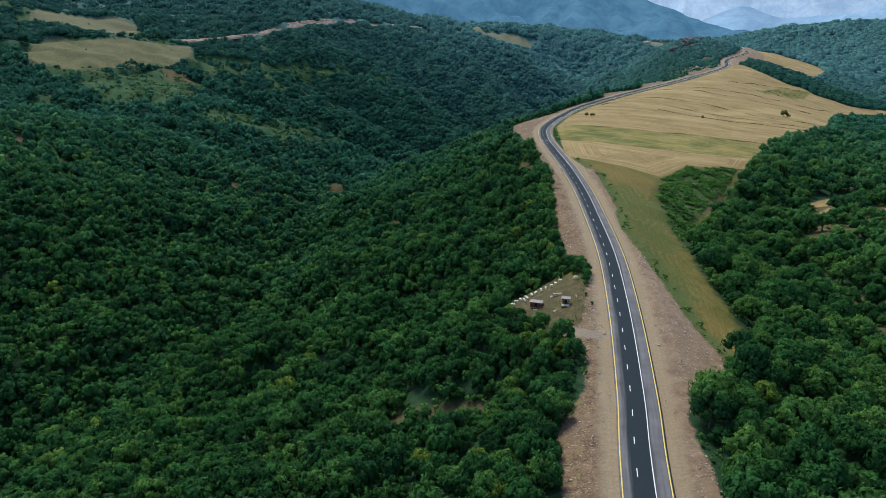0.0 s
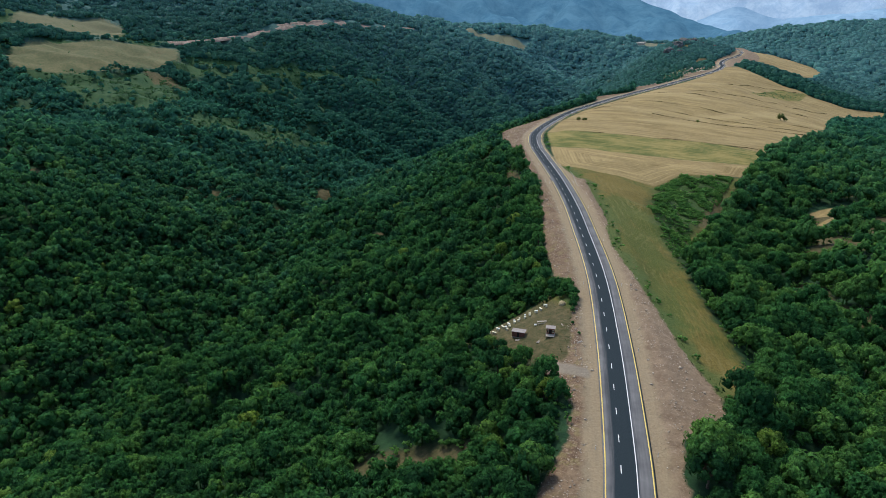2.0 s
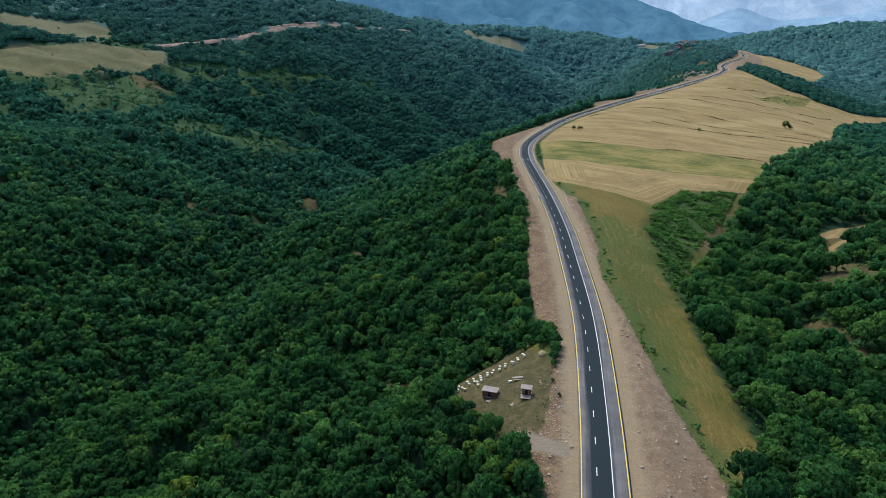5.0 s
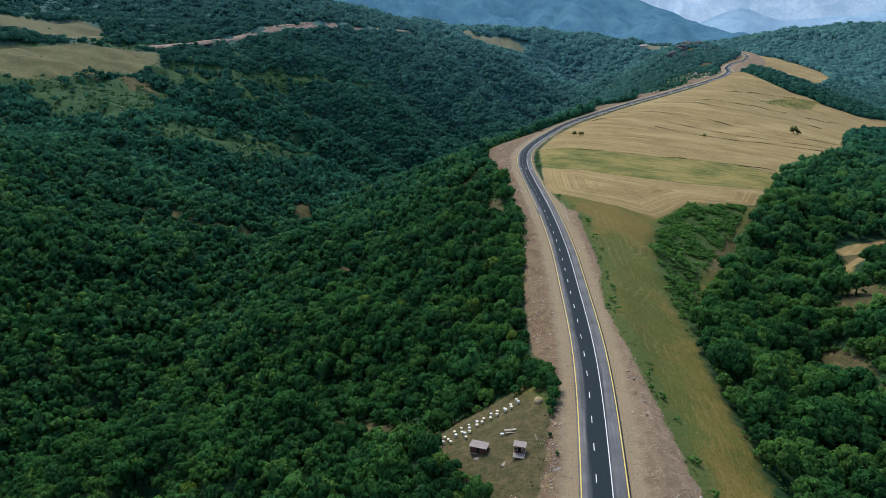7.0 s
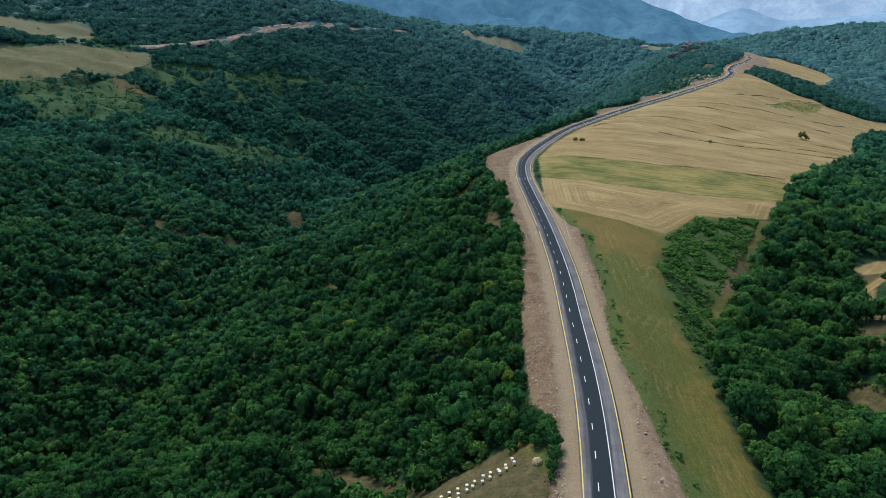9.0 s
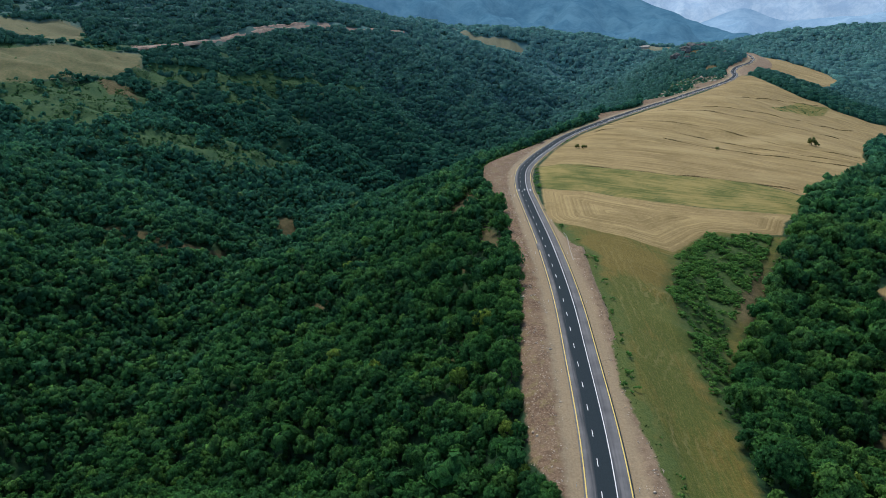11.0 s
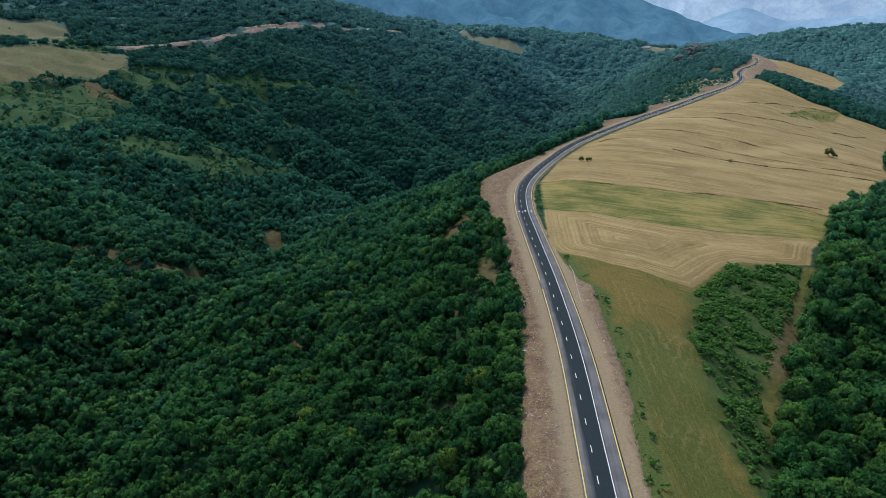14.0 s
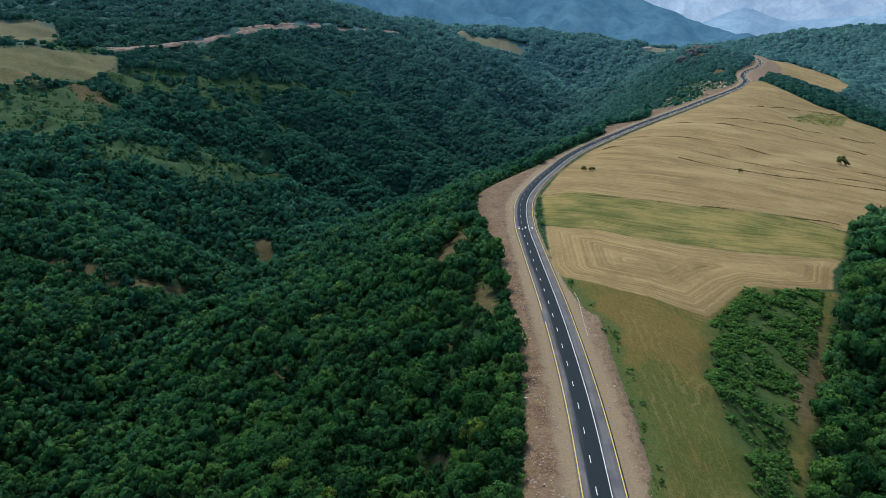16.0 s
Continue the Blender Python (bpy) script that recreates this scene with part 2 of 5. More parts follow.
    earth = n.mix(n.step(n.noise(1.1, 6, 0.75), 0.46, 0.60, 0.0, 0.8), earth, (0.046, 0.058, 0.020))
    out = n.mix(n.step(n.math("ADD", n.attr("bare"), n.math("MULTIPLY", jag, 8.0)), -4.5, -1.0), out, earth)
    # stubble, with mowing lines that run with the edge of each cut
    mow = n.attr("mow")
    rows = n.node("ShaderNodeCombineXYZ", 0, X=n.math("MULTIPLY", mow, 0.42), Y=n.math("MULTIPLY", n.attr("lane"), 0.022))
    streak = n.node("ShaderNodeTexNoise", 0, Vector=rows, Scale=1.0, Detail=5.0, Roughness=0.65, Distortion=0.4)
    swath = n.node("ShaderNodeTexNoise", 0, Vector=rows, Scale=0.22, Detail=4.0, Roughness=0.6, Distortion=0.5)
    lines = n.math("MULTIPLY", n.math("SINE", n.math("MULTIPLY", n.math("ADD", mow, n.math("MULTIPLY", jag, 4.0)), 2.5)), n.step(n.attr("low"), 0.0, 3.0, 0.0, 0.05))
    shade = n.math("ADD", lines, n.math("ADD", n.math("MULTIPLY", streak, 0.95), n.math("ADD", n.math("MULTIPLY", swath, 0.5), n.math("MULTIPLY", fine, 0.35))))
    straw = n.mix(n.step(shade, 0.60, 1.14), (0.140, 0.100, 0.040), (0.395, 0.300, 0.134))
    straw = n.mix(n.step(n.math("ADD", n.math("MULTIPLY", wide, 0.65), n.math("MULTIPLY", mid, 0.35)), 0.47, 0.66, 0.0, 0.65), straw, (0.172, 0.128, 0.052))
    bleached = n.noise(60.0, 3, vector=n.coord(0.5, 1.0, 1.0))
    straw = n.mix(n.step(bleached, 0.52, 0.68, 0.0, 0.55), straw, (0.42, 0.330, 0.158))
    out = n.mix(inside("straw", 0.8, 3.0), out, straw)
    regrown = n.mix(n.step(n.math("ADD", n.math("MULTIPLY", streak, 0.5), n.math("MULTIPLY", wide, 0.5)), 0.42, 0.58), (0.092, 0.112, 0.027), (0.270, 0.220, 0.075))
    out = n.mix(inside("strip", 1.4, 7.0), out, regrown)
    # dug earth and gravel beside the road
    lat = n.attr("lat")
    ragged = n.math("ADD", lat, n.math("MULTIPLY", jag, 5.0))
    soil = n.mix(n.step(n.math("ADD", n.math("MULTIPLY", mid, 0.6), n.math("MULTIPLY", fine, 0.4)), 0.36, 0.66), (0.118, 0.075, 0.047), (0.245, 0.168, 0.106))
    gravel = n.mix(n.step(fine, 0.3, 0.7), (0.240, 0.186, 0.114), (0.315, 0.250, 0.158))
    compact = n.mix(n.step(fine, 0.3, 0.7), (0.200, 0.158, 0.100), (0.275, 0.224, 0.148))
    gravel = n.mix(n.math("MULTIPLY", n.step(ragged, -8.2, -9.6), n.step(wide, 0.36, 0.48)), gravel, compact)
    gravel = n.mix(n.step(n.node("ShaderNodeTexNoise", 0, Vector=n.node("ShaderNodeCombineXYZ", 0, X=n.math("MULTIPLY", lat, 1.6), Y=n.math("MULTIPLY", n.attr("run"), 0.03)), Scale=1.0, Detail=3.0), 0.45, 0.7, 0.0, 0.6), gravel, compact)
    clod = n.noise(1.6, 5, 0.72, distort=1.2)
    soil = n.mix(n.step(clod, 0.47, 0.55, 0.0, 0.85), soil, (0.095, 0.062, 0.040))
    soil = n.mix(n.step(n.noise(0.55, 5, 0.75), 0.56, 0.64, 0.0, 0.75), soil, (0.40, 0.32, 0.235))
    soil = n.mix(n.step(n.noise(11.0, 4, 0.6), 0.44, 0.62, 0.0, 0.45), soil, (0.245, 0.180, 0.112))
    soil = n.mix(n.step(lat, 7.0, 9.0, 0.0, 0.5), soil, n.mix(n.step(mid, 0.35, 0.65), (0.200, 0.148, 0.096), (0.305, 0.236, 0.160)))
    soil = n.mix(n.math("MULTIPLY", n.step(n.noise(3.4, 5, 0.7), 0.53, 0.60, 0.0, 0.8), n.step(lat, -10.0, -12.0)), soil, n.mix(n.step(fine, 0.35, 0.65), (0.135, 0.108, 0.045), (0.255, 0.205, 0.105)))
    earthwork = n.mix(n.math("MULTIPLY", n.step(ragged, -11.4, -9.6), n.step(ragged, 11.0, 8.8)), soil, gravel)
    pale = n.step(n.noise(1.3, 4, 0.7), 0.60, 0.70, 0.0, 0.8)
    earthwork = n.mix(n.math("MULTIPLY", pale, n.step(n.math("ABSOLUTE", ragged), 10.0, 12.0)), earthwork, (0.46, 0.385, 0.30))
    worn = n.mix(n.step(fine, 0.3, 0.7), (0.185, 0.158, 0.118), (0.270, 0.232, 0.178))
    earthwork = n.mix(n.math("MULTIPLY", inside("access", 0.7, 2.0), n.step(ragged, -7.5, -9.5)), earthwork, worn)
    out = n.mix(inside("dirt", 0.5, 4.0), out, earthwork)
    n.bump(n.math("ADD", n.math("MULTIPLY", fine, 0.6), n.math("MULTIPLY", n.noise(2.2, 5, 0.7), 1.0)), 0.7, 0.6)
    return n.done(out)


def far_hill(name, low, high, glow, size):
    """Mountains so far off that only the colour of the air between is left of them: haze painted as colour and glow."""
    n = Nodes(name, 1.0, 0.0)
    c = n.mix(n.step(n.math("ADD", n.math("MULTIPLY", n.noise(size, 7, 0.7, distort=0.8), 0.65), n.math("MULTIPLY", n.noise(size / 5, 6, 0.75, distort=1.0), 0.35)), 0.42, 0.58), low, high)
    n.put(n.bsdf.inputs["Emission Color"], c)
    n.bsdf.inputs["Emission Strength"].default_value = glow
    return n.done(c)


M_ASPHALT = asphalt()
M_GROUND = ground_material()
# haze is in these colours, paler for each farther range
M_RANGE_NEAR = far_hill("haze_blue_wooded_mountain", (0.030, 0.082, 0.132), (0.048, 0.112, 0.166), 0.5, 120)
M_RANGE_MID = far_hill("haze_pale_blue_mountain", (0.11, 0.19, 0.28), (0.15, 0.235, 0.325), 0.5, 140)
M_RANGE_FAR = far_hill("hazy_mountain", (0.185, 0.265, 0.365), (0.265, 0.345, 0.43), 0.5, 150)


# ---- building helpers ----
def mesh_from(name, verts, tris, mat, attrs=None, quads=False):
    """One mesh from arrays of points and faces."""
    verts, tris = np.asarray(verts, np.float32), np.asarray(tris, np.int32)
    k = tris.shape[1]
    me = bpy.data.meshes.new(name)
    me.vertices.add(len(verts))
    me.vertices.foreach_set("co", verts.ravel())
    me.loops.add(tris.size)
    me.loops.foreach_set("vertex_index", tris.ravel())
    me.polygons.add(len(tris))
    me.polygons.foreach_set("loop_start", np.arange(0, tris.size, k, dtype=np.int32))
    me.update(calc_edges=True)
    for key, values in (attrs or {}).items():
        values = np.asarray(values, np.float32)
        if values.ndim == 2:
            me.attributes.new(key, "FLOAT_VECTOR", "POINT").data.foreach_set("vector", values.ravel())
        else:
            me.attributes.new(key, "FLOAT", "POINT").data.foreach_set("value", values.ravel())
    me.materials.append(mat)
    return me


def part(name, bm, material, parent=None, label=""):
    """Links a bmesh as one mesh object under a thing or a part."""
    me = bpy.data.meshes.new(name)
    bm.to_mesh(me)
    bm.free()
    me.materials.append(material)
    ob = new(name, me)
    ob.parent = parent
    return tagged(ob, label)


def box(bm, x0, x1, y0, y1, z0, z1, m=None, bevel=0.0):
    made = bmesh.ops.create_cube(bm, size=1.0)["verts"]
    for v in made:
        v.co = Vector(((x0 + x1) / 2 + v.co.x * (x1 - x0), (y0 + y1) / 2 + v.co.y * (y1 - y0), (z0 + z1) / 2 + v.co.z * (z1 - z0)))
    if bevel:
        edges = list({e for v in made for e in v.link_edges})
        made = [v for v in bmesh.ops.bevel(bm, geom=edges, offset=bevel, segments=1, affect="EDGES")["verts"]]
    if m is not None:
        bmesh.ops.transform(bm, matrix=m, verts=made)
    return made


def boxes(*items, bevel=0.0):
    bm = bmesh.new()
    for it in items:
        box(bm, *it, bevel=bevel)
    return bm


def empty(name, m=None):
    ob = new(name)
    ob.empty_display_size = 0.3
    if m is not None:
        ob.matrix_world = m
    return ob


# ---- the lie of the land ----
# centre line of the mountain road: east, north, height
ROAD = [(-2, -120, 1), (22, 0, 1), (45, 114, 1.8), (54, 154, 2.4), (64.5, 207, 3.3), (73.5, 263, 4.3), (79, 320, 5.6),
        (82.5, 366, 6.8), (84.5, 423, 8), (85.5, 490, 8), (86.5, 533, 8), (91, 575, 8.5), (101, 612, 9), (123, 666, 9.5),
        (159, 740, 10), (223, 838, 11), (280, 920, 11.4), (345, 1010, 11.8), (415, 1108, 13), (478, 1187, 15.5),
        (532, 1262, 18), (570, 1330, 20.5), (598, 1405, 22), (652, 1508, 24), (718, 1605, 26), (785, 1730, 29),
        (850, 1900, 30), (905, 2080, 30), (930, 2200, 30)]
# stream at the foot of the ravine
STREAM = [(-330, -100, -96), (-230, 80, -92), (-195, 200, -90), (-189, 251, -89), (-176, 303, -89), (-163, 342, -85), (-124, 407, -91), (-124, 433, -85), (-137, 485, -89),
          (-131, 556, -76), (-122, 640, -82), (-112, 715, -92), (-105, 760, -100), (-78, 860, -108), (-30, 980, -114), (50, 1100, -110), (160, 1230, -110), (250, 1450, -106),
          (330, 1700, -98), (430, 2030, -70)]
# slope below the road, south of the apiary
SLOPE_SOUTH = [(-120, 60, -40), (-50, 40, -22), (-46, 134, -22), (32, 160, -3), (-124, 173, -53), (19, 173, -14), (32, 186, -5), (6, 212, -15)]
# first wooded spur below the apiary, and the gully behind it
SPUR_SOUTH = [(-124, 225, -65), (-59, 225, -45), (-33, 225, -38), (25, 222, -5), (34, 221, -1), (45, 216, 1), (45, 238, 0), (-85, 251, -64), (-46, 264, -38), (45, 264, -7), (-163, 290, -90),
              (-98, 290, -55), (-33, 290, -34), (-137, 316, -74)]
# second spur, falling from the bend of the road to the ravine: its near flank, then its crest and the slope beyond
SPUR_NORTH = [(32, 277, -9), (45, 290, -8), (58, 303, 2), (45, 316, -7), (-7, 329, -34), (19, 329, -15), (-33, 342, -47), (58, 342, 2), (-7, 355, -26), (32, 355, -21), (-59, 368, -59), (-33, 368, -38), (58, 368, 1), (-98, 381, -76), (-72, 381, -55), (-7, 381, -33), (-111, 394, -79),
              (19, 394, -25), (-85, 407, -61), (58, 407, 2), (-46, 420, -52), (-7, 433, -31), (-72, 446, -53), (-59, 459, -52)]
SPUR_CREST = [(-98, 472, -73), (-20, 485, -37), (32, 485, -5), (-72, 498, -40), (-111, 511, -64), (-46, 537, -43), (-46, 680, -52), (-72, 719, -70),
              (0, 700, -40), (100, 800, -35), (200, 960, -26), (330, 1120, -16), (460, 1290, -8)]
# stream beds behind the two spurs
SPUR_GULLY = [(30, 268, -18), (12, 282, -30), (0, 292, -37), (-20, 306, -48), (-38, 314, -56), (-67, 336, -68), (-100, 353, -82), (-132, 380, -92)]
CREST_GULLY = [(-12, 598, -34), (-36, 592, -47), (-72, 597, -62), (-104, 602, -76), (-124, 612, -82)]
# far bank of the ravine
BANK = [(-202, 290, -80), (-189, 329, -70), (-215, 355, -67), (-241, 394, -45), (-176, 394, -70), (-150, 407, -83), (-215, 433, -59), (-163, 433, -83), (-267, 446, -25),
        (-176, 459, -71), (-150, 459, -80), (-176, 498, -72), (-215, 511, -49), (-345, 550, -16), (-176, 563, -59), (-306, 589, -26), (-228, 589, -58), (-202, 589, -62),
        (-345, 615, -14), (-189, 615, -53), (-267, 628, -43), (-202, 628, -50), (-345, 641, -10), (-306, 641, -22), (-163, 641, -62), (-254, 693, -38), (-163, 693, -70),
        (-420, 100, -40), (-420, 600, 6), (-148, 563, -60), (-150, 650, -66)]
# terraces and fields of the western hill
HILL = [(-520, 760, 0), (-474, 890, -22), (-400, 890, -10), (-249, 829, -52), (-180, 940, -60), (-471, 957, 0), (-314, 981, -18), (-219, 974, -42), (-590, 1010, 15),
        (-450, 1090, 13), (-560, 1220, 68), (-480, 1280, 56), (-293, 1211, 13), (-660, 1365, 106), (-335, 1431, 84), (-140, 1712, 100),
        (-100, 1250, -40), (40, 1500, -30), (220, 1750, -4)]
# crest of the western hills and the far side of the valley
CREST = [(-900, 1000, 90), (-1000, 1500, 200), (-650, 1850, 225), (-350, 1950, 182), (-150, 2000, 124), (100, 2040, 68), (255, 2200, 62),
         (433, 2300, 62), (615, 2300, 36), (724, 2300, 33), (800, 2700, 0), (880, 2260, 36), (850, 2150, 24),
         (520, 1560, 8), (560, 1630, 36), (600, 1690, 50), (640, 1760, 54), (700, 1850, 40), (-900, 400, 60), (-900, -200, 50), (-600, 2500, 120), (0, 2700, 0), (500, 2900, -20)]
# terrace with the fields east of the road, and the wooded ground below it
TERRACE = [(91, 402, 7.6), (101, 536, 7), (152, 436, -2), (228, 470, -4), (200, 428, -9), (233, 458, -4), (320, 600, -5), (398, 758, -3), (151, 669, 9), (260, 640, 3),
           (300, 740, 3), (430, 950, 5), (562, 1062, -15), (560, 1200, 12), (680, 1400, 16), (100, 270, -2), (112, 330, 0), (128, 380, -1),
           (140, 210, -15), (142, 276, -12), (187, 274, -15), (176, 304, -24), (193, 351, -22), (212, 344, -16), (262, 386, -10), (228, 402, -22), (275, 419, -17), (272, 500, -8),
           (95, 130, -6), (80, 60, -5), (170, 130, -24)]
# the eastern valley and its far hills
EAST = [(400, 350, -26), (520, 520, -36), (300, 150, -34), (640, 800, -50), (760, 1050, -58), (900, 1400, -60), (1150, 1800, -50),
        (1500, 2450, 58), (1304, 2600, 45), (1850, 2600, 92), (1300, 1300, 0), (1500, 800, 40), (900, 300, -10), (500, -200, -30), (1150, 2400, -20), (950, 1650, -20)]
HILL_ROAD = [(-500, 1285, 0), (-462, 1304, 0), (-425, 1342, 0), (-385, 1398, 0), (-350, 1424, 0), (-312, 1466, 0), (-288, 1540, 0), (-238, 1606, 0), (-185, 1655, 0), (-133, 1695, 0), (-60, 1790, 0)]
# broad aprons of dug earth on the west of the far road: northing, half length, extra width
APRONS = [(875, 30, 15), (1005, 34, 17), (1205, 42, 20)]
HEAP_NORTH = [(99.5, 419, 0), (97.5, 400, 0), (96, 384, 0), (95, 368, 0), (94, 350, 0), (91.5, 325, 0)]
HEAP_SOUTH = [(85, 262, 0), (83, 240, 0), (81, 222, 0), (78, 205, 0), (75, 186, 0), (71, 170, 0)]

# gullies worn into the slopes: line, depth, half width
BANK_GULLIES = [
    ([(-340, 690, 0), (-270, 700, 0), (-200, 700, 0), (-110, 720, 0)], 10.0, 20.0),
    ([(-420, 800, 0), (-330, 790, 0), (-240, 770, 0), (-110, 760, 0)], 22.0, 26.0),
]
HILL_GULLIES = [
    ([(-330, 1060, 0), (-230, 1040, 0), (-130, 1040, 0), (-20, 1000, 0)], 44.0, 40.0),
    ([(-240, 1240, 0), (-120, 1180, 0), (-10, 1120, 0), (60, 1105, 0)], 46.0, 44.0),
    ([(-150, 1500, 0), (0, 1400, 0), (120, 1300, 0), (190, 1270, 0)], 46.0, 48.0),
    ([(20, 1760, 0), (160, 1640, 0), (290, 1520, 0), (370, 1490, 0)], 36.0, 48.0),
    ([(180, 190, 0), (165, 250, 0), (180, 320, 0), (215, 380, 0), (245, 440, 0)], 5.0, 14.0),
]


def spline(knots, step):
    """A smooth line through the knots, with points about a step apart."""
    k = np.array(knots, float)
    k = np.vstack([2 * k[0] - k[1], k, 2 * k[-1] - k[-2]])
    out = []
    for a, b, c, d in zip(k, k[1:], k[2:], k[3:]):
        n = max(2, int(np.linalg.norm(c - b) / step))
        for u in np.arange(n)[:, None] / n:
            out.append(0.5 * (2 * b + (c - a) * u + (2 * a - 5 * b + 4 * c - d) * u ** 2 + (3 * b - a - 3 * c + d) * u ** 3))
    out.append(k[-2])
    return np.array(out)


road_line = spline(ROAD, 3.0)


def along(line, x, y):
    """Distance from points to a line, the side (right is plus) and the line's height there."""
    x, y = np.asarray(x, float).ravel(), np.asarray(y, float).ravel()
    best, side, high, run = np.full(x.shape, 1e9), np.zeros(x.shape), np.zeros(x.shape), np.zeros(x.shape)
    s = 0.0
    for a, b in zip(line, line[1:]):
        d = b[:2] - a[:2]
        n = np.hypot(*d)
        u = np.clip(((x - a[0]) * d[0] + (y - a[1]) * d[1]) / n ** 2, 0, 1)
        ex, ey = x - a[0] - u * d[0], y - a[1] - u * d[1]
        r = np.hypot(ex, ey)
        m = r < best
        best[m] = r[m]
        side[m] = np.sign(ex * d[1] - ey * d[0])[m]
        high[m] = (a[2] + u * (b[2] - a[2]))[m]
        run[m] = (s + u * n)[m]
        s += n
    return best, side, high, run


def land_spline():
    """Thin-plate surface stretched over the landform lines."""
    beds = [tuple(p) for line in (SPUR_GULLY, CREST_GULLY) for p in spline(line, 11.0)]
    k = np.array(ROAD + beds + STREAM + SLOPE_SOUTH + SPUR_SOUTH + SPUR_NORTH + SPUR_CREST + BANK + HILL + CREST + TERRACE + EAST, float)
    p = k[:, :2] / 100.0
    r2 = ((p[:, None] - p[None]) ** 2).sum(-1)
    a = 0.5 * r2 * np.log(r2 + 1e-9) + np.eye(len(p)) * 0.004
    q = np.c_[np.ones(len(p)), p]
    m = np.block([[a, q], [q.T, np.zeros((3, 3))]])
    w = np.linalg.solve(m, np.r_[k[:, 2], 0, 0, 0])
    return p, w


LAND_P, LAND_W = land_spline()


def smooth(a, b, v):
    u = np.clip((v - a) / (b - a), 0, 1)
    return u * u * (3 - 2 * u)


def waves(x, y, size, seed):
    """Soft irregular relief, about -1 to 1."""
    rng = np.random.RandomState(seed)
    out = np.zeros_like(x)
    for i in range(7):
        ang, f, ph = rng.uniform(0, 6.283), rng.uniform(0.6, 1.7) * 6.283 / size, rng.uniform(0, 6.283, 2)
        u, v = x * np.cos(ang) + y * np.sin(ang), y * np.cos(ang) - x * np.sin(ang)
        out += np.sin(u * f + ph[0] + 1.3 * np.sin(v * f * 0.6 + ph[1]))
    return out / 4.0


def height(x, y):
    """Height of the bare ground."""
    shape = np.shape(x)
    x, y = np.asarray(x, float).ravel(), np.asarray(y, float).ravel()
    z = np.zeros_like(x)
    for i in range(0, len(x), 20000):
        s = slice(i, i + 20000)
        p = np.c_[x[s], y[s]] / 100.0
        r2 = ((p[:, None] - LAND_P[None]) ** 2).sum(-1)
        z[s] = 0.5 * (r2 * np.log(r2 + 1e-9)) @ LAND_W[:-3] + LAND_W[-3] + p @ LAND_W[-2:]
    z = np.clip(z, -140, 420)
    d, side, high, run = along(road_line[::3], x, y)
    rough = smooth(18, 60, d)
    field = smooth(-10, 40, x - 95) * smooth(380, 420, y) * (1 - smooth(250, 320, d))
    z = z + rough * (1 - 0.8 * field) * (waves(x, y, 75, 3) * (2.0 + 3.5 * smooth(700, 1000, y)) + waves(x, y, 210, 9) * 7.0 * smooth(1000, 1300, y) + waves(x, y, 28, 5) * 0.9)
    for line, deep, half in BANK_GULLIES + HILL_GULLIES:
        z = z - rough * deep * np.exp(-along(np.array(line, float), x, y)[0] / half)
    z = z + rough * (1 - field) * (0.55 - np.abs(waves(x, y, 95, 17))) * (4.0 + 4.0 * smooth(650, 950, y))
    # the bench cut for the road: level, then banks
    bend = np.exp(-((y - 600) / 52.0) ** 2)
    apron = sum(w * np.exp(-((y - at) / half) ** 2) for at, half, w in APRONS)
    wide = np.where(side < 0, 11.0 + 17.0 * bend + apron, 10.0)
    z = high - 0.3 + (z - high + 0.3) * smooth(wide, wide + 16, d)
    # heaps of dug earth beside the shoulder
    for heap, top, half in ((HEAP_NORTH, 0.5, 2.8), (HEAP_SOUTH, 0.9, 3.5)):
        h = along(np.array(heap, float), x, y)[0]
        z = z + top * (1 + 0.35 * waves(x, y, 7, 8)) * (1 - smooth(0.2, half, h))
    return z.reshape(shape)
DASH_Y = 121.8

def poly_sd(poly, x, y):
    """Signed distance to the edge of a plot, plus inside."""
    p = np.array(poly, float)
    x, y = np.asarray(x, float), np.asarray(y, float)
    best, odd = np.full(x.shape, 1e9), np.zeros(x.shape, bool)
    for (ax, ay), (bx, by) in zip(p, np.roll(p, -1, 0)):
        dx, dy = bx - ax, by - ay
        u = np.clip(((x - ax) * dx + (y - ay) * dy) / (dx * dx + dy * dy), 0, 1)
        best = np.minimum(best, np.hypot(x - ax - u * dx, y - ay - u * dy))
        cross = ((ay > y) != (by > y)) & (x < dx * (y - ay) / (dy if dy else 1e-9) + ax)
        odd ^= cross
    return np.where(odd, best, -best)


def spot_sd(spots, x, y):
    """Signed distance to the nearest of some oval clearings: centre, half lengths, turn in degrees."""
    best = np.full(np.shape(x), -1e9)
    for cx, cy, rx, ry, turn in spots:
        c, s = math.cos(radians(turn)), math.sin(radians(turn))
        u, v = (x - cx) * c + (y - cy) * s, (y - cy) * c - (x - cx) * s
        best = np.maximum(best, (1 - np.hypot(u / rx, v / ry)) * min(rx, ry))
    return best


# plots of the plan
STUBBLE_LOW = [(91, 472), (94, 458), (114, 450), (129, 447), (140, 442), (152, 438), (163, 449), (177, 463), (188, 469), (201, 468),
               (226, 473), (240, 497), (257, 516), (226, 512), (194, 510), (165, 514), (143, 522), (124, 531), (98, 535)]
REGROWN = [(98, 535), (124, 531), (143, 522), (165, 514), (194, 510), (226, 512), (257, 516), (285, 560), (262, 582), (225, 581),
           (189, 584), (154, 588), (139, 597), (120, 597), (105, 597)]
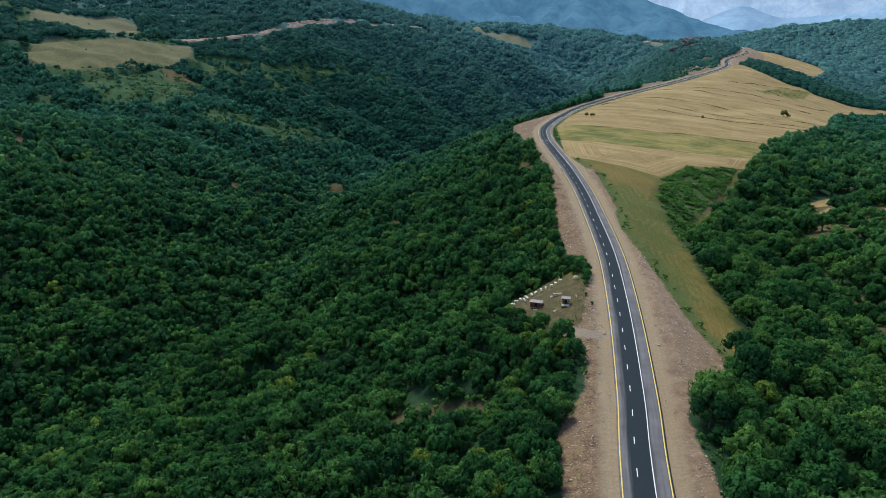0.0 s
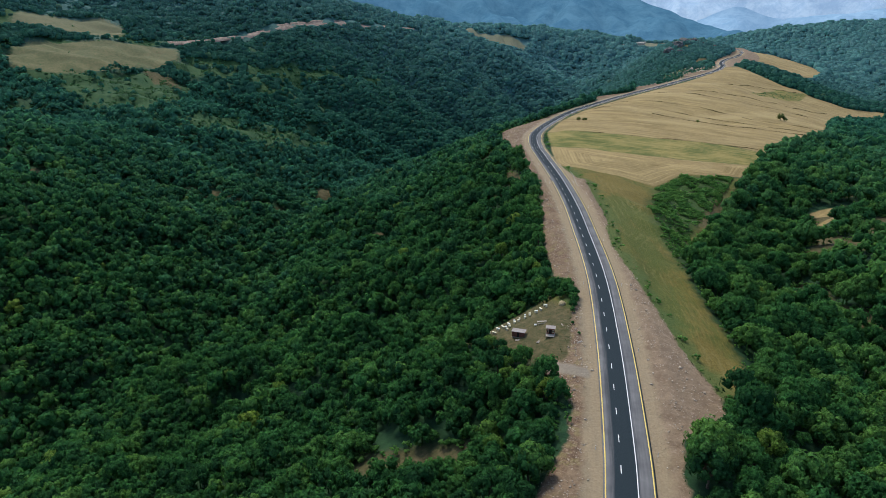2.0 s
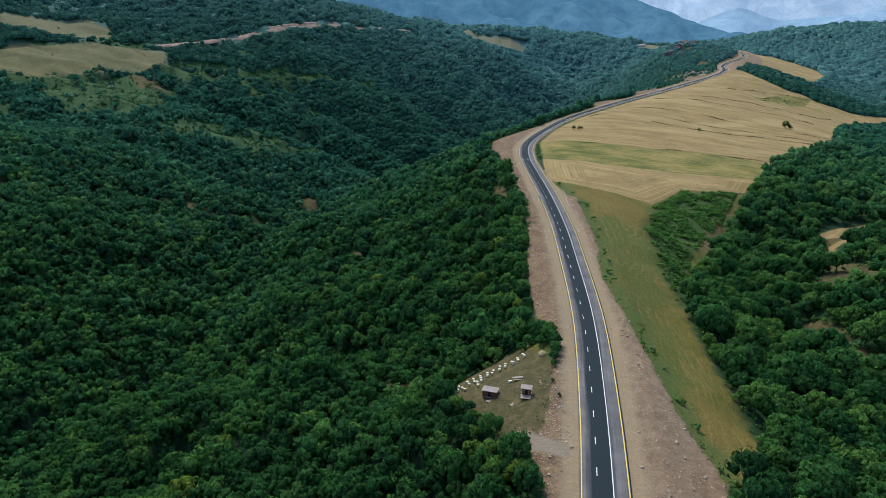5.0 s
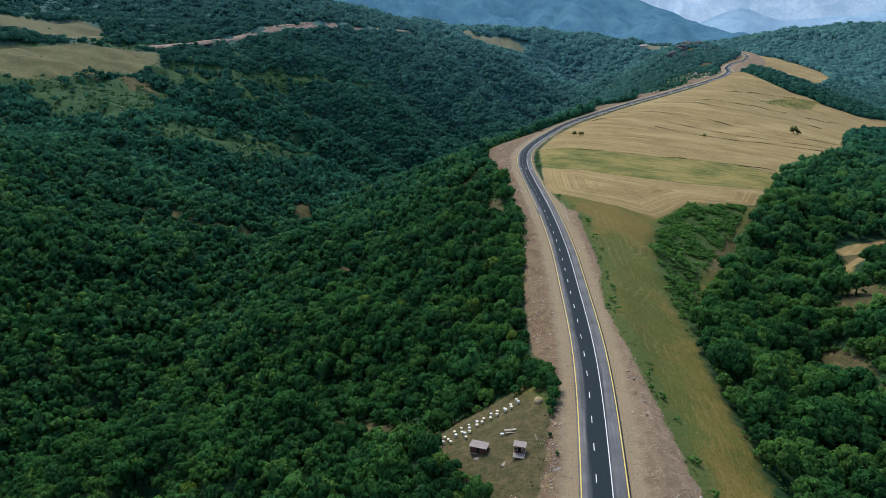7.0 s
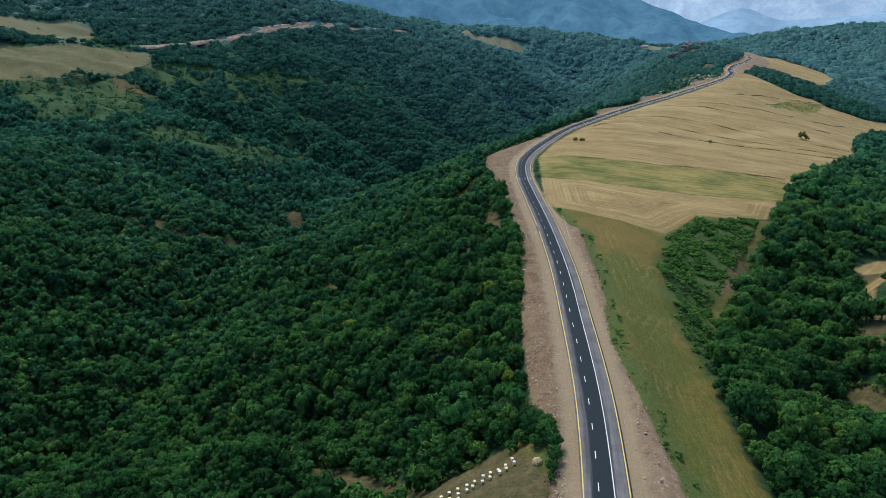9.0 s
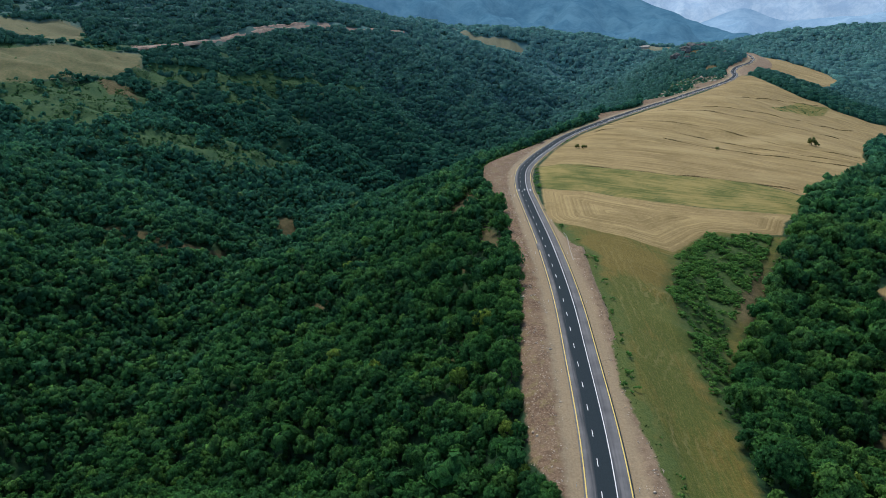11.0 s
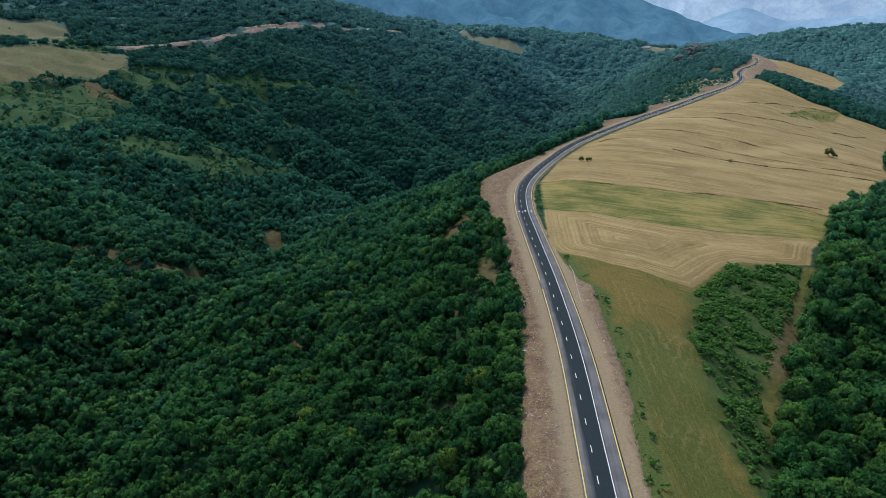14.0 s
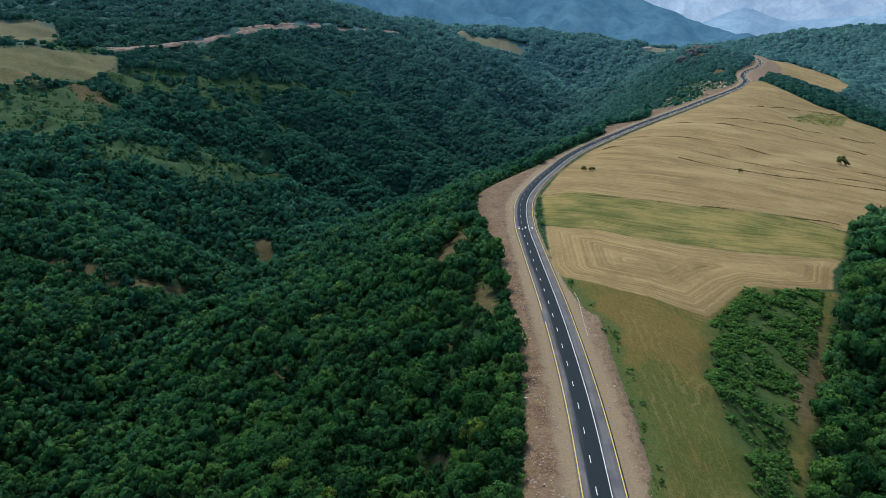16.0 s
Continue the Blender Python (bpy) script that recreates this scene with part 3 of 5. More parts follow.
STUBBLE_UP = [(105, 597), (120, 597), (139, 597), (154, 588), (189, 584), (225, 581), (262, 582), (285, 562), (327, 601), (367, 634), (406, 666),
              (440, 740), (503, 832), (633, 1005), (750, 1085), (790, 1155), (694, 1118), (640, 1140), (631, 1165), (607, 1180), (590, 1240),
              (590, 1330), (560, 1300), (505, 1212), (430, 1110), (350, 1000), (285, 910), (230, 832), (166, 736), (130, 664)]
STUBBLE_FAR = [(670, 1490), (735, 1590), (800, 1720), (870, 1900), (980, 1990), (1080, 1900), (990, 1700), (880, 1560), (760, 1480)]
EAST_MEADOWS = [[(252, 356), (266, 354), (282, 370), (272, 378)], [(252, 417), (275, 420), (300, 433), (294, 441), (270, 434), (252, 425)],
                [(231, 384), (243, 402), (256, 411), (280, 416), (282, 411), (258, 406), (246, 397), (235, 381)]]
MEADOW = [(84, 178), (96, 182), (106, 196), (112, 245), (116, 276), (123, 304), (140, 334), (154, 360), (172, 387), (200, 431), (226, 470), (188, 472), (152, 445),
          (114, 456), (90, 474), (82, 400), (70, 300), (60, 210)]
SHRUBS = [(121, 322), (131, 379), (133, 392), (150, 432), (165, 448), (178, 464), (200, 466), (220, 470), (196, 431), (168, 389), (150, 362), (140, 336), (138, 300), (118, 292)]
APIARY = [(14, 257), (26, 248), (38, 249), (49, 251), (56, 245), (57, 234), (57, 215), (53, 200), (42, 197), (35, 208), (28, 217), (22, 229), (17, 242)]
PASTURES = [
    [(-690, 1100), (-690, 1166), (-541, 1232), (-478, 1268), (-442, 1187), (-497, 1135), (-563, 1070), (-640, 1040)],
    [(-780, 1310), (-714, 1336), (-626, 1362), (-594, 1324), (-572, 1258), (-643, 1238), (-770, 1250)],
    [(60, 2010), (120, 1990), (270, 2110), (300, 2180), (220, 2190), (80, 2080)],
    [(640, 2250), (720, 2210), (830, 2290), (850, 2400), (760, 2420), (690, 2330)],
    [(268, 985), (332, 1002), (398, 1090), (466, 1180), (524, 1266), (566, 1345), (530, 1385), (470, 1310), (400, 1215), (330, 1125)],
]
GREENS = [
    [(-348, 868), (-310, 920), (-267, 918), (-234, 952), (-185, 968), (-150, 1040), (-150, 985), (-170, 926), (-212, 876), (-250, 876), (-300, 864)],
    [(380, 1190), (470, 1270), (540, 1370), (560, 1440), (500, 1480), (450, 1400), (400, 1320), (350, 1230)],
    [(-446, 1200), (-390, 1222), (-318, 1222), (-259, 1278), (-186, 1308), (-111, 1350), (-103, 1376), (-190, 1340), (-268, 1314), (-328, 1258), (-395, 1250), (-448, 1236)],
    [(-580, 1060), (-482, 1120), (-415, 1100), (-356, 966), (-380, 889), (-470, 915), (-540, 980)],
]
# oval clearings of bare earth, east and west of the road
CLEARINGS_EAST = [(265, 367, 14, 9, 35), (274, 424, 28, 7, 25), (222, 346, 16, 8, 15), (230, 366, 6, 9, 0), (181, 271, 15, 7, -8), (186, 304, 5, 10, 0),
             (174, 232, 10, 8, 0), (96, 134, 4, 4, 0), (178, 402, 2.6, 17, -32), (300, 470, 14, 7, 30)]
CLEARINGS_WEST = [(-168, 600, 30, 10, 38), (-225, 618, 26, 4, -12), (-350, 545, 26, 13, 30), (-400, 590, 20, 9, 0), (-134, 796, 8, 17, 20), (0, 177, 14, 4.4, -14), (3, 267, 14, 3.4, -42),
             (46, 515, 6, 25, -12), (36, 358, 5, 3.5, 0), (43, 421, 3, 3, 0), (-36, 462, 3, 2.5, 0), (58, 440, 2.5, 12, 8), (-9, 596, 4, 2.5, 0), (21, 598, 6, 2.5, 0),
             (-446, 1104, 40, 14, -40), (420, 1930, 10, 40, 5), (604, 1640, 30, 13, 40), (588, 1492, 24, 12, 60)]
CLEARINGS = CLEARINGS_EAST + CLEARINGS_WEST
# parched and lush spots of the meadow
PARCHED = [(112, 418, 13, 30, -20), (128, 412, 14, 20, -30), (98, 196, 7, 24, 12), (92, 168, 8, 10, 20), (124, 300, 4, 22, 8)]
LUSH = [(106, 362, 6, 22, -6), (120, 350, 9, 40, 10), (106, 312, 6, 22, 0), (92, 232, 5, 24, -8), (96, 268, 5, 18, -6)]
DARK_GRASS = [(482, 1018), (579, 1125), (641, 1142), (598, 1083), (503, 1015)]
FURROWS_LOW = [[(205, 792, 0), (250, 793, 0), (296, 790, 0), (335, 765, 0), (367, 738, 0), (430, 728, 0)],
               [(237, 715, 0), (271, 700, 0), (320, 694, 0), (400, 680, 0)],
               [(347, 908, 0), (411, 932, 0), (492, 950, 0), (560, 985, 0), (640, 1045, 0)],
               [(431, 1038, 0), (480, 1070, 0), (535, 1106, 0), (620, 1140, 0)]]
FURROWS_HIGH = [[(112, 598, 0), (150, 590, 0), (190, 585, 0), (240, 582, 0), (290, 575, 0)],
                [(180, 742, 0), (225, 752, 0), (290, 738, 0), (350, 712, 0), (415, 700, 0)],
                [(260, 860, 0), (330, 868, 0), (400, 850, 0), (480, 845, 0)]]
FURROWS = FURROWS_LOW + FURROWS_HIGH
# how far the dug earth reaches on either side of the road, by northing
WEST_Y = [-120, 117, 142, 157, 173, 190, 205, 251, 267, 311, 346, 365, 421, 498, 523, 560, 600, 650, 690, 760, 830, 900, 1010, 1080, 1200, 1400, 2300]
WEST_W = [18, 20, 22, 16, 15, 19, 16, 12.5, 20, 22, 20, 18.5, 18.5, 19, 21, 28, 33, 27, 15, 11, 11, 12, 12, 12, 12, 16, 30]
EAST_Y = [-120, 116, 143, 157, 165, 180, 208, 250, 300, 325, 350, 385, 417, 425, 440, 470, 530, 700, 1310, 1350, 1480, 2300]
EAST_W = [15, 18, 14, 16, 28, 31, 23, 16.5, 11.5, 13, 15, 15.5, 17, 13, 11, 8.5, 8.5, 8, 8, 36, 45, 45]

# track from the road down to the apiary
ACCESS = [(58, 187, 0), (50, 189.5, 0), (44, 194, 0), (40.5, 198, 0)]


def zones(x, y):
    """All the plots at once, as signed distances."""
    d, side, high, run = along(road_line[::3], x, y)
    apron = sum(1.15 * w * np.exp(-((y - at) / half) ** 2) for at, half, w in APRONS)
    reach = np.where(side < 0, np.interp(y, WEST_Y, WEST_W) + apron, np.interp(y, EAST_Y, EAST_W))
    low, strip, up, far = (poly_sd(p, x, y) for p in (STUBBLE_LOW, REGROWN, STUBBLE_UP, STUBBLE_FAR))
    apiary = poly_sd(APIARY, x, y)
    pasture = np.max([poly_sd(p, x, y) for p in PASTURES], axis=0)
    bare = np.maximum(spot_sd(CLEARINGS, x, y), np.minimum(apiary - 0.8, 15.0 - np.abs(x - 37 + (y - 234) * 0.45)))
    straw = np.max([low, up, far] + [poly_sd(p, x, y) for p in EAST_MEADOWS], axis=0)
    mow = np.where(low > up, low, 0.35 * x + y + 6 * np.sin(x / 60))
    # scrubby half-open ground on the western hill
    hill = np.minimum(np.minimum(-190 - x, y - 840), np.minimum(1340 - y, 600)) / 60.0
    open_hill = np.where(hill > 0, (waves(x, y, 150, 52) + 0.6 * waves(x, y, 60, 53) - 0.25) * 26 * np.clip(hill, 0, 1), -60)
    open_hill = np.maximum(open_hill, np.max([poly_sd(p, x, y) for p in GREENS], axis=0))
    track = along(spline(HILL_ROAD, 30), x, y)[0]
    parched = np.clip(spot_sd(PARCHED, x, y), -4, 5) - np.clip(spot_sd(LUSH, x, y), -4, 5)
    strip = np.maximum(strip, poly_sd(DARK_GRASS, x, y))
    return {"parched": parched, "access": np.clip(2.7 - along(np.array(ACCESS, float), x, y)[0], -40, 5), "shrubs": np.clip(poly_sd(SHRUBS, x, y), -40, 40), "open": np.clip(open_hill, -60, 60), "track": np.clip(track, 0, 80), "lat": np.clip(d * side, -60, 60), "run": run, "dirt": np.clip(np.maximum(reach - 1.5 - d, 3.2 - along(np.array(ACCESS, float), x, y)[0]), -80, 80), "straw": np.clip(straw, -60, 60), "strip": np.clip(strip, -60, 60),
            "grass": np.clip(np.maximum(poly_sd(MEADOW, x, y), apiary), -60, 60), "pasture": np.clip(pasture, -80, 80), "bare": np.clip(bare, -60, 60),
            "mow": mow, "lane": x - 0.35 * y, "low": np.clip(low, -20, 20)}


def wooded(z):
    """Where trees stand: outside every plot and clear of the road."""
    return (z["dirt"] < -2.2) & (z["straw"] < -3) & (z["strip"] < -3) & (z["grass"] < -1.5) & (z["pasture"] < -4) & (z["bare"] < -2.2) & (z["track"] > 12)


def steps(*stretches):
    """Grid lines: from, to, first step, growth."""
    out = []
    for a, b, s, g in stretches:
        v = a
        while (b - v) * np.sign(s) > 0:
            out.append(v)
            v += s
            s *= g
    return out


# ---- ground: one sheet to the horizon ----
gx = sorted({round(v, 2) for v in steps((-60, 262, 2.3, 1.0), (262, 430, 4.0, 1.0), (430, 4900, 6.0, 1.07), (-62.3, -200, -4.0, 1.0), (-204, -4900, -6.0, 1.07))})
gy = sorted({round(v, 2) for v in steps((95, 480, 2.3, 1.0), (480, 720, 4.0, 1.0), (724, 1500, 7.0, 1.0), (1507, 4950, 12.0, 1.07), (92, -1500, -5.0, 1.10))})
GX, GY = np.meshgrid(np.array(gx), np.array(gy))
reach = np.hypot(GX, GY - 400)
GZ = height(GX.ravel(), GY.ravel()).reshape(GX.shape)
GZ = GZ + (20 - GZ) * smooth(2800, 3300, reach)
nx, ny = len(gx), len(gy)
idx = np.arange(nx * ny).reshape(ny, nx)
faces = np.stack([idx[:-1, :-1], idx[:-1, 1:], idx[1:, 1:], idx[1:, :-1]], -1).reshape(-1, 4)
ground_zone = zones(GX.ravel(), GY.ravel())
# how much haze goes into the floor and pasture colour, growing northward
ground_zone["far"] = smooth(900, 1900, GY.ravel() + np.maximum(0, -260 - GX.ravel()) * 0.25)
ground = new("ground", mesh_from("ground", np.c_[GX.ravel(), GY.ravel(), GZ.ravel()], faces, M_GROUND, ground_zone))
ground.data.polygons.foreach_set("use_smooth", np.ones(len(faces), bool))
tagged(ground, "rolling hill ground with stubble, dry meadow and dug brown earth", "ground", kind="structure")

# ---- backdrop: mountains far up the valley ----


def mountains(name, mat, ridge, deep, seed, label):
    """A range with spurs, from a crest line falling towards the valley."""
    crest = spline(ridge, 30)
    n, m = len(crest), 40
    rng = np.random.RandomState(seed)
    u = np.linspace(0, 1, m)
    rows = []
    for i, (x, y, z) in enumerate(crest):
        fall = u ** 0.85
        px, py = x - 0.25 * deep * u, y - deep * u
        spur = waves(px, py * 0.3, 420, seed) * 110 + waves(px, py * 0.35, 150, seed + 1) * 34 + waves(px, py * 0.5, 60, seed + 2) * 10
        pz = z * (1 - fall) - 60 * fall + spur * np.sin(np.pi * np.clip(u * 1.05, 0, 1)) * 0.8 + waves(np.full(m, x), np.full(m, y), 170, seed + 3) * 7 * (1 - u)
        rows.append(np.c_[px, py, pz])
    v = np.array(rows).reshape(-1, 3)
    k = np.arange(n * m).reshape(n, m)
    f = np.stack([k[:-1, :-1], k[:-1, 1:], k[1:, 1:], k[1:, :-1]], -1).reshape(-1, 4)
    ob = new(name, mesh_from(name, v, f, mat))
    ob.data.polygons.foreach_set("use_smooth", np.ones(len(f), bool))
    return tagged(ob, label, "mountain", kind="structure")


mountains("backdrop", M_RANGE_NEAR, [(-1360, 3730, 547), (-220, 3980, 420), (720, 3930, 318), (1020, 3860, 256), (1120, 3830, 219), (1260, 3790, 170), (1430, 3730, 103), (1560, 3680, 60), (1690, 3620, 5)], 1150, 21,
          "wooded mountain slope across the far valley, painted haze blue")
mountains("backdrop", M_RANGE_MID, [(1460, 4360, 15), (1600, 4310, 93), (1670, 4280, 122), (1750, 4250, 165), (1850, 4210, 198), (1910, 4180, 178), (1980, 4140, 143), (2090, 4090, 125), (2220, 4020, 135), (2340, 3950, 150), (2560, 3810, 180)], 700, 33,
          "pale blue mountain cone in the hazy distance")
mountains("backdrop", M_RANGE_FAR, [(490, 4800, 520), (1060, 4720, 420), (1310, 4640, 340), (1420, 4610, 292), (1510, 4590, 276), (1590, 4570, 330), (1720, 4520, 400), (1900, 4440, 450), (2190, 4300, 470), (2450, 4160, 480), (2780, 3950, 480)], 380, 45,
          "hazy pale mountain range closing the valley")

# ---- road ----
way = np.gradient(road_line[:, :2], axis=0)
way /= np.linalg.norm(way, axis=1)[:, None]
right = np.c_[way[:, 1], -way[:, 0]]
road_run = np.r_[0, np.cumsum(np.linalg.norm(np.diff(road_line[:, :2], axis=0), axis=1))]


def on_road(run, lat, up=0.0):
    """A place on the road: metres along it and to the right of its middle."""
    p = np.array([np.interp(run, road_run, road_line[:, i]) for i in range(3)])
    r = np.array([np.interp(run, road_run, right[:, i]) for i in range(2)])
    r /= np.linalg.norm(r)
    return Vector((p[0] + r[0] * lat, p[1] + r[1] * lat, p[2] + 0.10 - abs(lat) * 0.012 + up)), math.atan2(-r[1], -r[0]) + math.pi


def ribbon(name, offsets, heights, mat, parent=None, first=0, last=None):
    """A strip that follows the road, with the given profile across."""
    s = slice(first, last)
    line, rt = road_line[s], right[s]
    v, lat, run = [], [], []
    for o, h in zip(offsets, heights):
        v.append(np.c_[line[:, :2] + rt * o, line[:, 2] + 0.10 - abs(o) * 0.012 + h])
        lat.append(np.full(len(line), o)), run.append(road_run[s])
    n, k = len(line), len(offsets)
    q = np.arange(n * k).reshape(k, n)
    f = np.stack([q[:-1, :-1], q[1:, :-1], q[1:, 1:], q[:-1, 1:]], -1).reshape(-1, 4)
    ob = new(name, mesh_from(name, np.concatenate(v), f, mat, {"lat": np.concatenate(lat), "run": np.concatenate(run)}))
    ob.parent = parent
    return ob


road = ribbon("road", [-5.95, -5.9, -4.5, -3, -1.5, 0, 1.5, 3, 4.5, 5.9, 5.95], [-0.5, 0, 0, 0, 0, 0, 0, 0, 0, 0, -0.5], M_ASPHALT)
tagged(road, "dark asphalt three-lane mountain road with dusty grey outer lanes", "road", kind="structure")
GAP = int(np.argmin(abs(road_line[:, 1] - 415)))
for lat, mat, name, label, first, last in (
        (-5.4, M_YELLOW, "edge_line", "solid yellow edge line", 0, GAP), (-5.4, M_YELLOW, "edge_line", "solid yellow edge line", GAP + 2, None),
        (5.4, M_YELLOW, "edge_line", "solid yellow edge line", 0, None), (1.8, M_WHITE, "lane_line", "solid white lane line", 0, None)):
    w = 0.15 if mat is M_YELLOW else 0.12
    tagged(ribbon(name, [lat - w, lat - w, lat + w, lat + w], [0.0, 0.012, 0.012, 0.0], mat, road, first, last), label)
dash_bm = boxes((-0.10, 0.10, -1.5, 1.5, 0.0, 0.012))
dash_mesh = bpy.data.meshes.new("lane_dash")
dash_bm.to_mesh(dash_mesh)
dash_bm.free()
dash_mesh.materials.append(M_WHITE)
start = float(np.interp(DASH_Y, road_line[:, 1], road_run)) % 12.0
for i in range(int((road_run[-1] - start) / 12.0)):
    at, turn = on_road(start + i * 12.0, -1.8, 0.004)
    ob = new("lane_dash", dash_mesh)
    ob.parent = road
    slope = math.atan2(float(np.interp(start + i * 12.0 + 1.5, road_run, road_line[:, 2]) - np.interp(start + i * 12.0 - 1.5, road_run, road_line[:, 2])), 3.0)
    ob.matrix_world = Matrix.Translation(at) @ Euler((slope, 0, turn)).to_matrix().to_4x4()


def arrow(lat, onward):
    bm = bmesh.new()
    pts = [(-0.12, -2.2), (0.12, -2.2), (0.12, 0.4), (0.6, 0.4), (0.0, 2.2), (-0.6, 0.4), (-0.12, 0.4)]
    low = [bm.verts.new((x, y, 0)) for x, y in pts]
    top = [bm.verts.new((x, y, 0.012)) for x, y in pts]
    bm.faces.new(top)
    for i in range(len(pts)):
        bm.faces.new((low[i], low[(i + 1) % len(pts)], top[(i + 1) % len(pts)], top[i]))
    ob = part("lane_arrow", bm, M_WHITE, road, "white painted arrow")
    at, turn = on_road(float(np.interp(529, road_line[:, 1], road_run)), lat, 0.004)
    ob.matrix_world = Matrix.Translation(at) @ Euler((0, 0, turn + (0 if onward else math.pi))).to_matrix().to_4x4()


for lat, onward in ((-3.6, False), (0.0, True), (3.6, True)):
    arrow(lat, onward)


# ---- trees ----
OCTA_V = np.array([(1, 0, 0), (-1, 0, 0), (0, 1, 0), (0, -1, 0), (0, 0, 1), (0, 0, -1)], float)
OCTA_F = np.array([(0, 2, 4), (2, 1, 4), (1, 3, 4), (3, 0, 4), (2, 0, 5), (1, 2, 5), (3, 1, 5), (0, 3, 5)])
rng = np.random.RandomState(11)


def unit(v):
    return v / np.maximum(np.linalg.norm(v, axis=-1, keepdims=True), 1e-9)


def crown_form(lobes, cards, leaf, trunk, squat=0.9, big=0.5, half=False, tilt=0.8, fine=True):
    """Points, faces and outward ways of a lobed crown one metre in radius: boughs as cores, clad in sprays of leaves."""
    vs, fs, ns, n = [], [], [], 0

    def add(v, f, way):
        nonlocal n
        vs.append(v), fs.append(f + n), ns.append(way)
        n += len(v)

    heart = np.array([0, 0, 0.75])
    core_v, core_f = OCTA_V * (0.9 if fine else 1.0), OCTA_F[:4] if half else OCTA_F
    centres = []
    for i in range(lobes):
        a, h = i * 2.4 + rng.uniform(-0.5, 0.5), 1 - (i + 0.5) / lobes * 1.35
        out = math.sqrt(max(0.05, 1 - h * h)) * rng.uniform(0.5, 0.76) if lobes > 1 else 0.0
        r = big * rng.uniform(0.72, 1.2)
        c = np.array([math.cos(a) * out, math.sin(a) * out, 1.0 + squat * h * 0.6 if lobes > 1 else 0.85])
        turn = np.array(Euler((0, 0, rng.uniform(0, 6.3)) if half else rng.uniform(0, 6.3, 3)).to_matrix())
        p = (core_v * (1 + rng.uniform(-0.18, 0.18, (len(core_v), 1))) @ turn.T) * r * np.array([1, 1, squat])
        add(p + c, core_f, unit(unit(p) + 0.6 * unit(p + c - heart)))
        centres.append((c, r))
    for i in range(cards):
        c, r = centres[i % lobes]
        d = rng.normal(size=3)
        d = d / np.linalg.norm(d) + np.array([c[0] * 0.8, c[1] * 0.8, 0.35 + 0.5 * (c[2] - 0.75)])
        d /= np.linalg.norm(d)
        t = np.cross(d, rng.normal(size=3))
        t /= np.linalg.norm(t)
        b = np.cross(d, t) + d * rng.uniform(-tilt, tilt)
        s = leaf * rng.uniform(0.6, 1.35)
        p = c + d * r * np.array([1, 1, squat]) * rng.uniform(0.80, 1.12)
        way = unit(d + 0.5 * unit(p - heart) + rng.normal(0, 0.34, 3))
        add(np.array([p - t * s * 0.6 - b * s * 0.4, p + t * s * 0.6 - b * s * 0.4, p + b * s * 0.7]), np.array([[0, 1, 2]]), np.repeat(way[None], 3, 0))
    if trunk:
        a = np.arange(3) * 2.094
        ring = np.c_[np.cos(a), np.sin(a)]
        p = np.r_[np.c_[ring * 0.09, np.full(3, -0.35)], np.c_[ring * 0.05, np.full(3, 0.9)]]
        add(p, np.array([[0, 1, 4], [0, 4, 3], [1, 2, 5], [1, 5, 4], [2, 0, 3], [2, 3, 5]]), np.r_[np.c_[ring, np.zeros(3)], np.c_[ring, np.zeros(3)]])
    return np.concatenate(vs), np.concatenate(fs), np.concatenate(ns)


def knob_form():
    """The crown of a tree far off: an uneven cap."""
    a = np.arange(4) * 1.571 + rng.uniform(-0.3, 0.3, 4)
    r, s = rng.uniform(0.9, 1.2, 4), rng.uniform(0.6, 0.85, 4)
    low = np.c_[np.cos(a) * r, np.sin(a) * r, rng.uniform(-0.1, 0.2, 4)]
    top = np.c_[np.cos(a + 0.785) * s, np.sin(a + 0.785) * s, rng.uniform(0.7, 1.1, 4)]
    sides = [(i, (i + 1) % 4, 4 + i) for i in range(4)] + [((i + 1) % 4, 4 + (i + 1) % 4, 4 + i) for i in range(4)]
    v = np.r_[low, top]
    return v, np.array(sides + [(4, 5, 6), (4, 6, 7)]), unit(v + [0, 0, 0.15])


def cone_form():
    """The crown of a tree lost in the distance."""
    a = np.arange(5) * 1.257 + rng.uniform(-0.3, 0.3, 5)
    r = rng.uniform(0.9, 1.2, 5)
    v = np.r_[np.c_[np.cos(a) * r, np.sin(a) * r, rng.uniform(-0.1, 0.2, 5)], [[rng.uniform(-0.3, 0.3), rng.uniform(-0.3, 0.3), 1.0]]]
    return v, np.array([(i, (i + 1) % 5, 5) for i in range(5)]), unit(v + [0, 0, 0.15])


